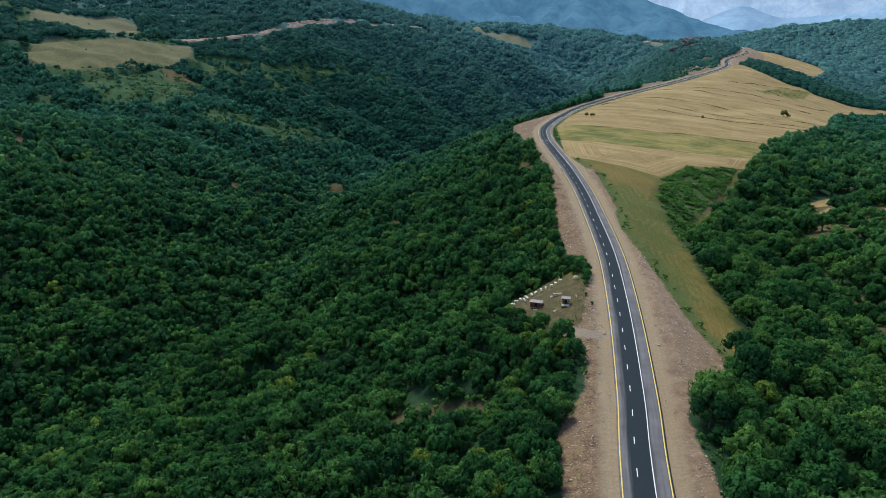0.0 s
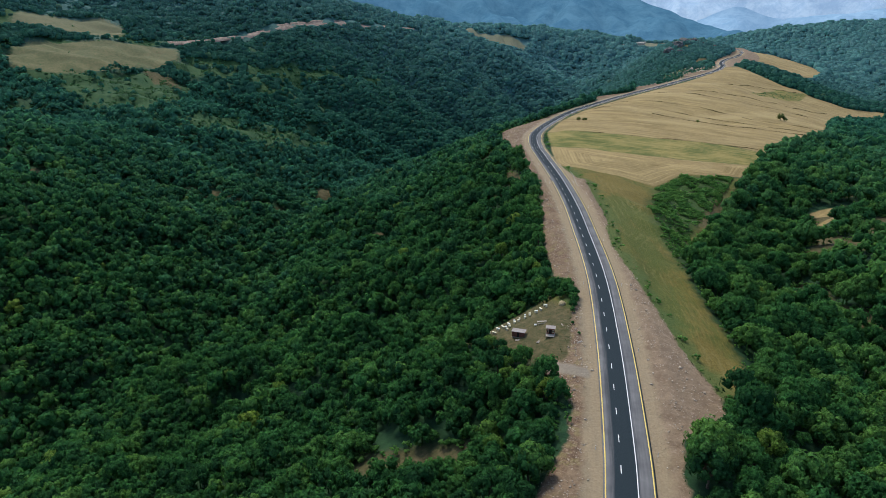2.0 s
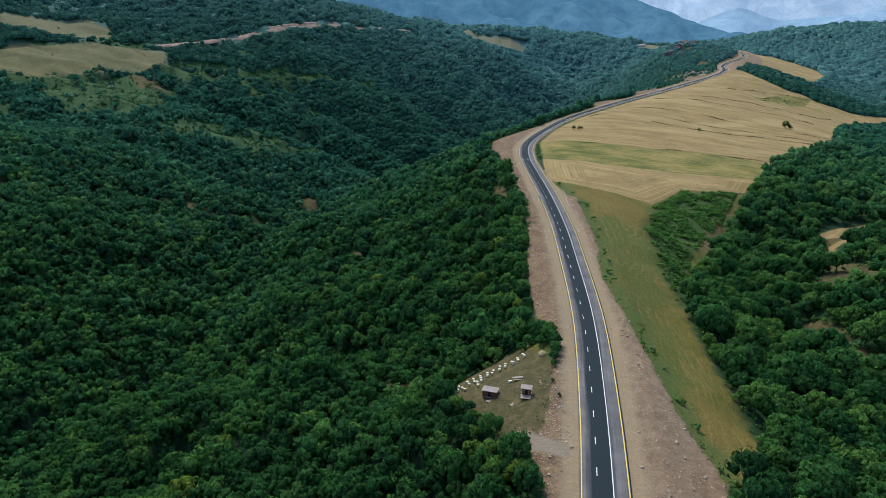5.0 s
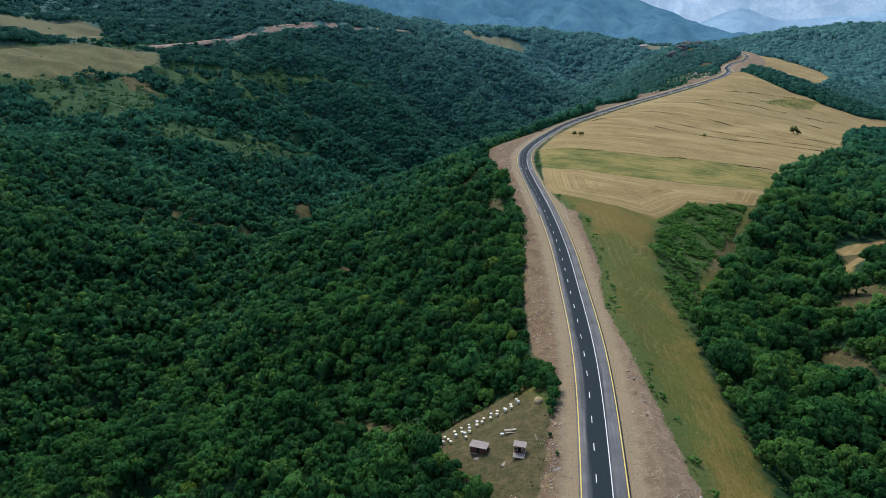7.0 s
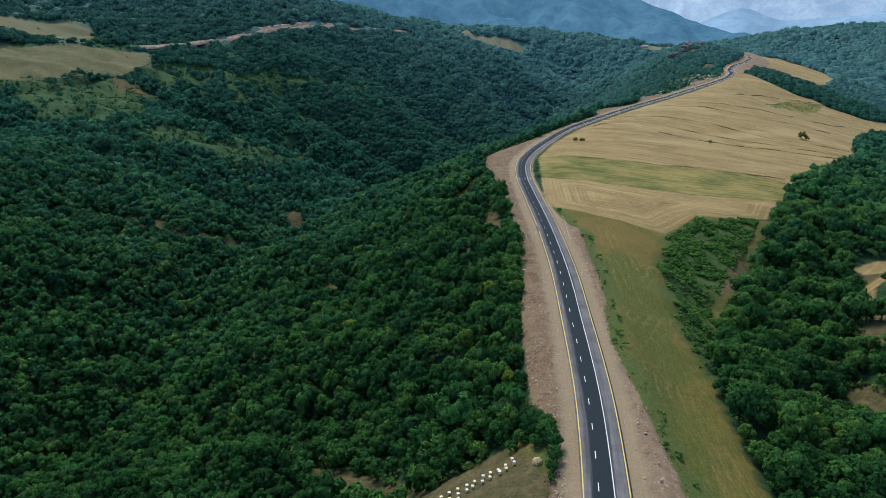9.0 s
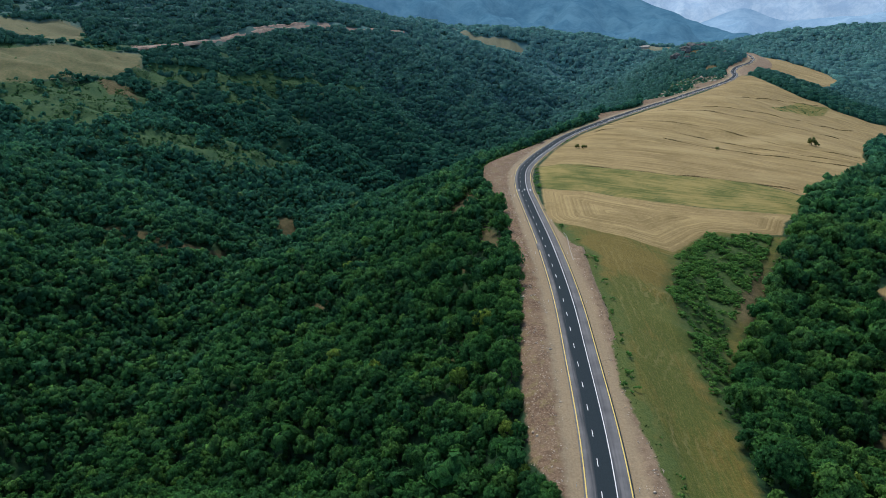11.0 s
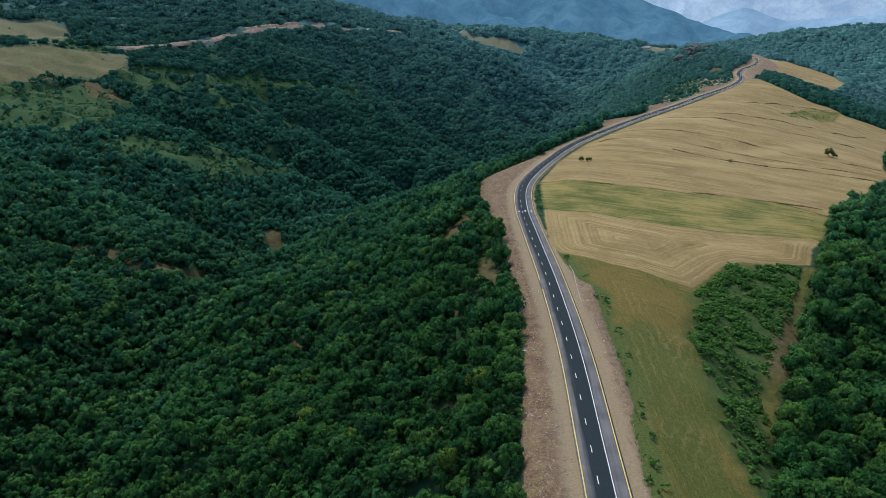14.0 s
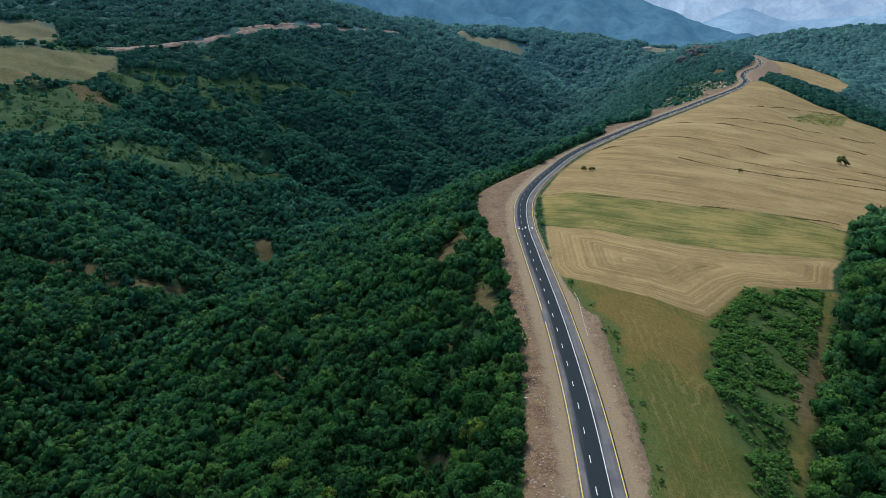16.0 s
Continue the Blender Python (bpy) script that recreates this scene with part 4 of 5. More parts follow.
def wood(name, forms, place, mat, label, category="woodland"):
    """Many trees in one mesh: place holds x, y, z, radius, stretch and tint for each."""
    pick = rng.randint(len(forms), size=len(place))
    vs, fs, ns, ts, cs, bs, n = [], [], [], [], [], [], 0
    for k, (v, f, w) in enumerate(forms):
        sel = place[pick == k]
        if not len(sel):
            continue
        a = rng.uniform(0, 6.283, len(sel))
        ca, sa, r = np.cos(a)[:, None], np.sin(a)[:, None], sel[:, 3][:, None]
        pts = np.stack([sel[:, 0][:, None] + (v[:, 0] * ca - v[:, 1] * sa) * r, sel[:, 1][:, None] + (v[:, 0] * sa + v[:, 1] * ca) * r,
                        sel[:, 2][:, None] + v[:, 2] * r * sel[:, 4][:, None]], -1)
        vs.append(pts.reshape(-1, 3))
        ns.append(np.stack([w[:, 0] * ca - w[:, 1] * sa, w[:, 0] * sa + w[:, 1] * ca, np.broadcast_to(w[:, 2], (len(sel), len(v)))], -1).reshape(-1, 3))
        fs.append((f[None] + (np.arange(len(sel)) * len(v))[:, None, None] + n).reshape(-1, 3))
        ts.append(np.repeat(sel[:, 5], len(v)))
        # the haze in the leaf colour thickens with distance north
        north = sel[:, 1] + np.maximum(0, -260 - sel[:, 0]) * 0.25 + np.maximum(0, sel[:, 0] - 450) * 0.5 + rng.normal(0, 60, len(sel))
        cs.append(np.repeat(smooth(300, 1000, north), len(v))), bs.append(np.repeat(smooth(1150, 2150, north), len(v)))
        n += len(sel) * len(v)
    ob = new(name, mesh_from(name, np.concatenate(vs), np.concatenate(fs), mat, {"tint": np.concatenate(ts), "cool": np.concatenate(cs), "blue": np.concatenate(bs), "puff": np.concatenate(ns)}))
    return tagged(ob, label, category, kind="stuff")


def stand(x0, x1, y0, y1, gap, size, keep=0.97, only=None):
    """Trees set out unevenly over a stretch of the plan, clear of every plot."""
    gxs, gys = np.meshgrid(np.arange(x0, x1, gap), np.arange(y0, y1, gap * 0.9))
    gxs[1::2] += gap / 2
    x = (gxs + rng.uniform(-0.42, 0.42, gxs.shape) * gap).ravel()
    y = (gys + rng.uniform(-0.42, 0.42, gxs.shape) * gap).ravel()
    k = rng.uniform(size=len(x)) < keep
    if only is not None:
        k &= only(x, y)
    x, y = x[k], y[k]
    zone = zones(x, y)
    k = wooded(zone) & ((zone["open"] < 0) | (rng.uniform(size=len(x)) < np.where(zone["open"] > 6, 0.04, 0.35)))
    x, y, lat = x[k], y[k], zone["lat"][k]
    r = gap * size * np.exp(np.clip(rng.normal(0, 0.24, len(x)), -0.5, 0.5))
    tint = np.clip(0.42 + 0.20 * waves(x, y, 55, 31) + rng.normal(0, 0.23, len(x)), 0, 0.93)
    gold = rng.uniform(size=len(x)) < 0.005
    tint[gold] = rng.uniform(0.95, 1.0, gold.sum())
    return np.c_[x, y, height(x, y) - 0.1 * r, r, rng.uniform(0.95, 1.35, len(x)), tint, lat]


east_side = lambda x, y: x > np.interp(y, road_line[:, 1], road_line[:, 0])
west_side = lambda x, y: ~east_side(x, y)
FINE = [crown_form(8, 170, 0.215, True, big=0.42) for _ in range(14)]
BROAD = [crown_form(16, 380, 0.155, True, big=0.34) for _ in range(10)]
EASY = [crown_form(4, 40, 0.36, True, squat=0.85, big=0.56, tilt=0.6, fine=False) for _ in range(16)]
DOME = [crown_form(1, 15, 0.55, False, squat=0.85, big=0.88, half=True, tilt=0.4, fine=False) for _ in range(16)]
KNOB = [knob_form() for _ in range(20)]
TINY = [cone_form() for _ in range(20)]
BUSH = [crown_form(3, 44, 0.32, False, squat=0.75, big=0.52, fine=False) for _ in range(10)]

near_west = stand(-150, 75, 84, 372, 4.8, 0.64, only=west_side)
near_east = stand(40, 205, 84, 372, 6.2, 0.66, only=east_side)
near_east[:, 5] = np.minimum(0.93, near_east[:, 5] + 0.22)
for x, y in ((133, 264), (139, 266)):
    near_east[np.argmin(np.hypot(near_east[:, 0] - x, near_east[:, 1] - y)), 5] = 0.98
near = np.r_[near_west, near_east]
# the trees that line the road stand singly, the rest as closed woodland
edge = np.abs(near[:, 6]) + np.where((near[:, 1] > 112) & (near[:, 1] < 372), 0, 500)
order = np.argsort(edge)
singles, near = near[order[:250]], near[order[250:]]
east = east_side(near[:, 0], near[:, 1])
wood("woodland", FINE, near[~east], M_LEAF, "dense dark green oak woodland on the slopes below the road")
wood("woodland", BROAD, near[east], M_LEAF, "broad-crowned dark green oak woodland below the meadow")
mid_box = lambda x, y: ~((y < 372) & (y > 84) & (((x > -150) & west_side(x, y)) | ((x < 205) & east_side(x, y))))
mid_west = stand(-330, 120, -60, 700, 5.4, 0.65, only=lambda x, y: mid_box(x, y) & west_side(x, y) & (x > -180 - 0.30 * y))
mid_east = stand(-10, 420, -60, 700, 6.4, 0.66, only=lambda x, y: mid_box(x, y) & east_side(x, y) & (x < 210 + 0.32 * y))
mid_east[:, 5] = np.minimum(0.93, mid_east[:, 5] + 0.22)
# steep banks carry more trees to the acre
def steep(x, y):
    z = height(x, y)
    return np.hypot(height(x + 3, y) - z, height(x, y + 3) - z) > 2.05


thick = stand(-330, 60, 84, 720, 8.5, 0.42, only=lambda x, y: west_side(x, y) & (x > -180 - 0.30 * y) & steep(x, y))
mid = np.r_[mid_west, mid_east, thick]
by_road = (mid[:, 1] > 340) & (mid[:, 1] < 500) & (mid[:, 0] > -50) & (mid[:, 0] < 300)
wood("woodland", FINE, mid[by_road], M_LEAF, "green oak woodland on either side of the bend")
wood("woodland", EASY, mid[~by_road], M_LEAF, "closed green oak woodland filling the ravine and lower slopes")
mid_done = lambda x, y: (y > -60) & (y < 700) & np.where(east_side(x, y), (x < 210 + 0.32 * y) & (x < 420), (x > -180 - 0.30 * y) & (x > -330))
wedge = lambda x, y: (np.abs(x) < 0.76 * np.abs(y) + 150) & ~mid_done(x, y)
far = np.r_[stand(-1200, 1150, 700, 1120, 5.2, 0.70, only=lambda x, y: wedge(x, y) & (np.abs(x) < 0.72 * y + 40)), stand(-640, 560, 330, 700, 6.0, 0.72, only=wedge)]
far[:, 3:5] *= 1.08, 0.96
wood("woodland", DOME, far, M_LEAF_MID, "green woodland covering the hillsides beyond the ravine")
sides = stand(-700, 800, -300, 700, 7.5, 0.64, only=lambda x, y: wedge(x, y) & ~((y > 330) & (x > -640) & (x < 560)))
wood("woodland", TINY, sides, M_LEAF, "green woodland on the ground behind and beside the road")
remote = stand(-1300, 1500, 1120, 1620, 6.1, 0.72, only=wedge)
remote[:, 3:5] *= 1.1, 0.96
wood("woodland", KNOB, remote, M_LEAF_FAR, "green woodland on the distant hills, its leaves tinted haze blue")
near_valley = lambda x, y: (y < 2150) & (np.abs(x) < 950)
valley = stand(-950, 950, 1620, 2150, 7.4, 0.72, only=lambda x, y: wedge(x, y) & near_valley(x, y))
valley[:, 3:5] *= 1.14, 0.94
wood("woodland", KNOB, valley, M_LEAF_FAR, "green woodland on the ridges of the valley, tinted haze blue")
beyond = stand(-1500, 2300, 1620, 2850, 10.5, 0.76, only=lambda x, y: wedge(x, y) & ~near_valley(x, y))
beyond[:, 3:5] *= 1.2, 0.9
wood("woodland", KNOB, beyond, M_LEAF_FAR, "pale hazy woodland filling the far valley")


def single_tree(form, name="oak_tree"):
    """A tree of its own: trunk with limbs, and crown."""
    tree = empty(name)
    v, f, w = form
    crown = new("crown", mesh_from("crown", v, f, M_LEAF_OWN, {"tint": np.zeros(len(v)), "puff": w}))
    crown.parent = tree
    bm = bmesh.new()
    bmesh.ops.create_cone(bm, segments=7, radius1=0.085, radius2=0.04, depth=1.1, cap_ends=True, matrix=Matrix.Translation((0, 0, 0.3)))
    for k in range(4):
        m = pose(0, 0, 0.62, 0, 0, 90 * k + 20) @ pose(0, 0, 0, 42, 0, 0) @ Matrix.Translation((0, 0, 0.28))
        bmesh.ops.create_cone(bm, segments=5, radius1=0.035, radius2=0.012, depth=0.6, cap_ends=True, matrix=m)
    part("trunk", bm, M_BARK, tree)
    return tagged(tree, "broad-crowned green oak tree on the edge of the woodland", "tree", "oak trees lining the road")


SINGLE = [crown_form(15, 420, 0.15, False, big=0.36) for _ in range(8)]
models = [single_tree(f) for f in SINGLE]
for i, (x, y, z, r, tall, tint, lat) in enumerate(singles):
    m = Matrix.Translation((x, y, z)) @ Euler((0, 0, float(rng.uniform(0, 6.28)))).to_matrix().to_4x4()
    if i < len(models):
        ob = models[i]
        ob.scale = (r, r, r * tall)
        ob.matrix_world = m @ Matrix.Diagonal((r, r, r * tall, 1))
    else:
        ob = copy_thing(models[i % len(models)], Matrix.Identity(4))
        ob.matrix_basis = m @ Matrix.Diagonal((r, r, r * tall, 1))

# ---- shrubs, weeds and stones ----
sx, sy = rng.uniform(112, 228, 22000), rng.uniform(290, 475, 22000)
sd = poly_sd(SHRUBS, sx, sy)
k = (sd > 0.5) & (spot_sd(CLEARINGS, sx, sy) < 0) & (rng.uniform(size=22000) < (0.06 + 0.94 * smooth(-0.5, 0.2, waves(sx, sy, 26, 77))) * (0.35 + 0.65 * smooth(385, 400, sy)))
sx, sy = sx[k], sy[k]
wood("shrub_thicket", BUSH, np.c_[sx, sy, height(sx, sy) - 0.2, rng.uniform(0.5, 1.9, len(sx)) * rng.uniform(0.6, 1.0, len(sx)), rng.uniform(0.6, 0.9, len(sx)), rng.uniform(0, 0.95, len(sx))], M_SHRUB,
     "low green shrubs scattered in rough grass", "shrubs")
sx, sy = rng.uniform(-30, 300, 34000), rng.uniform(100, 700, 34000)
zs = zones(sx, sy)
dice = rng.uniform(size=34000)
clump = smooth(-0.1, 0.4, waves(sx, sy, 13, 83))
k = ((np.abs(zs["dirt"] + 2.6) < 2.2) & (dice < np.where(zs["grass"] > 0, 0.95 * clump, 0.75))) | ((zs["grass"] > 0) & (zs["dirt"] < -1) & (zs["bare"] < -4) & (dice < 0.002)) | ((zs["bare"] > -4.5) & (zs["bare"] < -0.8) & (zs["grass"] < 0) & (dice < 0.75))
k |= (zs["grass"] > -4.5) & (zs["grass"] < -0.3) & (zs["dirt"] < -1) & (dice < 0.5)
k &= (zs["straw"] < -1) & (zs["strip"] < -1) & ~((sx > 38) & (sx < 62) & (sy > 182) & (sy < 244))
sx, sy = sx[k], sy[k]
wood("bramble_bushes", BUSH, np.c_[sx, sy, height(sx, sy) - 0.1, rng.uniform(0.3, 1.3, len(sx)) * np.where(zs["grass"][k] > 0, 0.95, 1.25), rng.uniform(0.7, 1.1, len(sx)), rng.uniform(0, 0.95, len(sx))], M_SHRUB,
     "small green bushes along the edges of the dug earth", "shrubs")
sx, sy = rng.uniform(250, 570, 9000), rng.uniform(980, 1490, 9000)
zs = zones(sx, sy)
k = (np.maximum(zs["pasture"], zs["open"]) > -6) & (zs["dirt"] < -2) & (rng.uniform(size=9000) < 0.34 + 0.4 * waves(sx, sy, 34, 71))
sx, sy = sx[k], sy[k]
wood("rough_scrub", DOME, np.c_[sx, sy, height(sx, sy) - 0.2, rng.uniform(1.0, 3.2, len(sx)), rng.uniform(0.8, 1.2, len(sx)), rng.uniform(0, 0.9, len(sx))], M_LEAF_MID,
     "dark bushes on the pale stony shoulder above the ravine", "shrubs")
sx, sy = rng.uniform(470, 650, 2600), rng.uniform(1000, 1150, 2600)
k = (poly_sd(DARK_GRASS, sx, sy) > 0) & (rng.uniform(size=2600) < 0.4 + 0.4 * waves(sx, sy, 30, 91))
sx, sy = sx[k], sy[k]
wood("rough_scrub", DOME, np.c_[sx, sy, height(sx, sy) - 0.2, rng.uniform(0.4, 1.3, len(sx)), rng.uniform(0.5, 0.8, len(sx)), rng.uniform(0, 0.9, len(sx))], M_SCRUB,
     "grey green bushes in an unmown hollow of the stubble", "shrubs")
# scrub dotted over the open pastures
sx, sy = rng.uniform(-760, -100, 60000), rng.uniform(800, 1400, 60000)
zs = zones(sx, sy)
k = ((zs["pasture"] > -8) & (rng.uniform(size=60000) < np.where(zs["pasture"] > 4, 0.005, 0.2))) | ((zs["open"] > -6) & (zs["pasture"] < -4) & (rng.uniform(size=60000) < 0.32 + 0.45 * waves(sx, sy, 45, 73)))
sx, sy = sx[k], sy[k]
wood("pasture_scrub", DOME, np.c_[sx, sy, height(sx, sy) - 0.2, rng.uniform(0.5, 2.6, len(sx)) * rng.uniform(0.5, 1.0, len(sx)), rng.uniform(0.6, 1.0, len(sx)), rng.uniform(0, 0.9, len(sx))], M_SCRUB,
     "green scrub dotted over the hillside pasture", "shrubs")


def tufts(name, count, box_, want, size, mat, label):
    """Grass tufts: three blades each."""
    x, y = rng.uniform(box_[0], box_[1], count), rng.uniform(box_[2], box_[3], count)
    k = want(zones(x, y), x, y)
    x, y = x[k], y[k]
    z = height(x, y)
    n = len(x)
    vs = []
    for b in range(3):
        a, s = rng.uniform(0, 6.283, n), size * rng.uniform(0.6, 1.4, n)
        dx, dy = np.cos(a) * s * 0.5, np.sin(a) * s * 0.5
        lean = rng.uniform(-0.4, 0.4, (n, 2)) * s[:, None]
        vs.append(np.stack([np.c_[x - dx, y - dy, z - 0.05], np.c_[x + dx, y + dy, z - 0.05], np.c_[x + lean[:, 0], y + lean[:, 1], z + s]], 1))
    v = np.concatenate(vs).reshape(-1, 3)
    ob = new(name, mesh_from(name, v, np.arange(len(v)).reshape(-1, 3), mat))
    return tagged(ob, label, "grass", kind="stuff")


tufts("green_grass", 24000, (-40, 235, 100, 475), lambda z, x, y: (np.abs(z["dirt"] + 1) < 1.5) & (z["straw"] < -1) & (z["strip"] < -1), 0.35, M_WEED, "green weeds beside the dug earth")


def furrow_weeds():
    """Weeds left standing along the terrace lips of the stubble field."""
    vs = []
    for line in FURROWS:
        p = spline(line, 0.30)
        n = len(p)
        for k in range(2):
            x, y = p[:, 0] + rng.normal(0, 0.5, n), p[:, 1] + rng.normal(0, 0.5, n)
            s = rng.uniform(0.25, 0.85, n) * np.clip(0.6 + 0.8 * waves(x, y, 40, 61), 0.05, 1.3)
            z, a = height(x, y), rng.uniform(0, 6.283, n)
            dx, dy = np.cos(a) * s * 0.7, np.sin(a) * s * 0.7
            vs.append(np.stack([np.c_[x - dx, y - dy, z - 0.05], np.c_[x + dx, y + dy, z - 0.05], np.c_[x, y, z + s]], 1))
    v = np.concatenate(vs).reshape(-1, 3)
    ob = new("furrow_weeds", mesh_from("furrow_weeds", v, np.arange(len(v)).reshape(-1, 3), M_DRY_WEED))
    return tagged(ob, "brown and green weeds standing along lips in stubble", "grass", kind="stuff")


furrow_weeds()


def stones(name, count, want, label, big=0.30, area=(-20, 130, 100, 720)):
    x, y = rng.uniform(area[0], area[1], count), rng.uniform(area[2], area[3], count)
    k = want(zones(x, y), x, y)
    x, y = x[k], y[k]
    n = len(x)
    r = rng.uniform(0.10, big, n) ** 1.0 * np.where(rng.uniform(size=n) < 0.06, 2.0, 1.0)
    o = np.array([(1, 0, 0), (-1, 0, 0), (0, 1, 0), (0, -1, 0), (0, 0, 1), (0, 0, -1)], float)
    f = np.array([(0, 2, 4), (2, 1, 4), (1, 3, 4), (3, 0, 4), (2, 0, 5), (1, 2, 5), (3, 1, 5), (0, 3, 5)])
    v = o[None] * rng.uniform(0.5, 1.2, (n, 6, 1)) + rng.uniform(-0.25, 0.25, (n, 6, 3))
    v = v * r[:, None, None] * np.array([1.2, 1.2, 0.8]) + np.c_[x, y, height(x, y) + r * 0.2][:, None]
    fs = (f[None] + (np.arange(n) * 6)[:, None, None]).reshape(-1, 3)
    ob = new(name, mesh_from(name, v.reshape(-1, 3), fs, M_STONE))
    return tagged(ob, label, "stones", kind="stuff")


stones("rubble", 60000, lambda z, x, y: (z["dirt"] > -0.5) & (np.abs(z["lat"]) > 9.0) & (waves(x, y, 9, 14) > -0.05) & (rng.uniform(size=len(x)) < 0.8), "pale broken stones lying on the dug earth")

stones("roadside_debris", 30000, lambda z, x, y: (x > 49.5) & (x < 54.0 + (y - 190) * 0.05) & (y > 190) & (y < 222), "pale stones and rubbish at the edge of the apiary", 0.35)

stones("ledge_rocks", 5200, lambda z, x, y: (np.maximum(z["pasture"], z["open"]) > -4) & (z["dirt"] < 4) & (waves(x, y, 26, 19) > 0.05), "pale weathered rocks breaking through scrub on the shoulder", 2.2, (300, 570, 1000, 1490))

# ---- field trees ----
def field_bush(x, y, r, label):
    tree = empty("field_tree")
    v, f, w = crown_form(7, 200, 0.2, False, squat=1.0, big=0.52)
    crown = new("crown", mesh_from("crown", v, f, M_OLIVE, {"tint": np.full(len(v), rng.uniform(0.1, 0.6)), "puff": w}))
    crown.parent = tree
    bm = bmesh.new()
    bmesh.ops.create_cone(bm, segments=6, radius1=0.1, radius2=0.05, depth=1.0, cap_ends=True, matrix=Matrix.Translation((0, 0, 0.2)))
    part("trunk", bm, M_BARK, tree)
    z = float(height(np.array([x]), np.array([y]))[0])
    tree.matrix_world = Matrix.Translation((x, y, z - 0.15 * r)) @ Matrix.Diagonal((r, r, r, 1))
    tagged(tree, label, "tree", "lone trees in the stubble field")


for x, y, r in ((397, 754, 4.2), (401, 752, 2.2), (277, 690, 1.8), (148, 668, 2.0), (153, 666, 1.8), (156, 670, 1.3)):
    field_bush(x, y, r, "small round olive green tree standing alone in stubble")


# ---- apiary beside the road ----
def ground_at(x, y):
    return float(height(np.array([float(x)]), np.array([float(y)]))[0])


def hive(mat, roof, tall, label):
    """A bee hive on legs: body, super and lid."""
    ob = empty("bee_hive")
    b = part("body", boxes((-0.26, 0.26, -0.24, 0.24, 0.22, 0.22 + tall), (-0.12, 0.12, -0.30, -0.24, 0.24, 0.28), bevel=0.01), mat, ob)
    part("lid", boxes((-0.31, 0.31, -0.29, 0.29, 0.22 + tall, 0.34 + tall), bevel=0.02), roof, ob, "flat tin-covered lid")
    # a dark strip paints the shade of the entrance slot
    part("entrance", boxes((-0.15, 0.15, -0.2445, -0.2405, 0.285, 0.315)), M_DARK, b)
    for x in (-0.2, 0.2):
        for y in (-0.18, 0.18):
            part("leg", boxes((x - 0.025, x + 0.025, y - 0.025, y + 0.025, -0.1, 0.22)), M_PALE_BOARD, ob)
    return tagged(ob, label, "bee hive", "bee hives in rows")


hive_kinds = [hive(M_HIVE, M_HIVE, 0.45, "white painted wooden bee hive standing on worn ground"), hive(M_HIVE, M_HIVE_TIN, 0.62, "tall white bee hive with a grey tin lid"),
              hive(M_HIVE_OLD, M_HIVE, 0.45, "cream painted bee hive with a white lid")]
HIVES = [(47.4, 241.8), (47.6, 239.3), (45.5, 239.9), (45.5, 238.0), (43.6, 239.0), (43.8, 237.4), (41.6, 239.1), (41.3, 236.9), (39.7, 238.4), (39.4, 236.1),
         (37.5, 237.4), (36.9, 235.2), (35.5, 236.4), (35.4, 234.2), (33.2, 236.5), (33.2, 233.2), (33.2, 231.1), (31.0, 236.0), (31.1, 232.4), (31.8, 230.5),
         (32.0, 228.1), (29.0, 235.1), (29.3, 231.4), (26.2, 233.6), (27.2, 230.6), (24.5, 233.1), (25.7, 230.0), (27.8, 228.5)]
for i, (x, y) in enumerate(HIVES):
    kind = (0, 1, 0, 2, 0, 1, 0)[i % 7] if i not in (17, 18, 21) else 2
    m = pose(x, y, ground_at(x, y), 0, 0, 20 + 25 * math.sin(i * 2.1)) @ Matrix.Scale(1.25, 4)
    if kind >= 0 and i in (0, 1, 3):
        hive_kinds[kind].matrix_world = m
    else:
        copy_thing(hive_kinds[kind], Matrix.Identity(4)).matrix_basis = m


def plank_wall(bm, x0, x1, y, z0, z1, along_y=False, gap=0.015, wide=0.2):
    n = max(1, int((x1 - x0) / wide))
    s = (x1 - x0) / n
    for i in range(n):
        a, b = x0 + i * s + gap / 2, x0 + (i + 1) * s - gap / 2
        t = 0.03 + 0.008 * ((i * 7) % 3)
        if along_y:
            box(bm, y - t, y + t, a, b, z0, z1)
        else:
            box(bm, a, b, y - t, y + t, z0, z1)


def shed():
    ob = empty("beekeeper_shed", pose(35.2, 220.6, ground_at(35.2, 220.6) - 0.05, 0, 0, -18))
    for name, args in (("front_wall", (-2.1, 2.1, -1.3, 0.1, 2.1)), ("back_wall", (-2.1, 2.1, 1.3, 0.1, 1.8))):
        bm = bmesh.new()
        plank_wall(bm, *args)
        part(name, bm, M_BOARD, ob)
    for x in (-2.1, 2.1):
        bm = bmesh.new()
        plank_wall(bm, -1.27, 1.27, x, 0.1, 1.95, along_y=True)
        part("side_wall", bm, M_BOARD, ob)
    bm = bmesh.new()
    for i in range(9):
        box(bm, -2.4 + i * 0.533, -1.87 + i * 0.533, -1.75, 1.75, 0.02 * (i % 2), 0.05 + 0.02 * (i % 2))
    roof = part("roof", bm, M_SHEET, ob, "sagging grey sheet roof")
    roof.matrix_local = pose(0, 0, 2.0, -5.5, 0, 0)
    part("floor_sill", boxes((-2.2, 2.2, -1.45, 1.4, -0.15, 0.1)), M_PALE_BOARD, ob)
    part("door", boxes((-0.4, 0.4, -1.38, -1.345, 0.1, 1.85), bevel=0.01), M_DARK, ob, "dark plank door")
    return tagged(ob, "low red-brown board shed with a grey sheet roof", "shed")


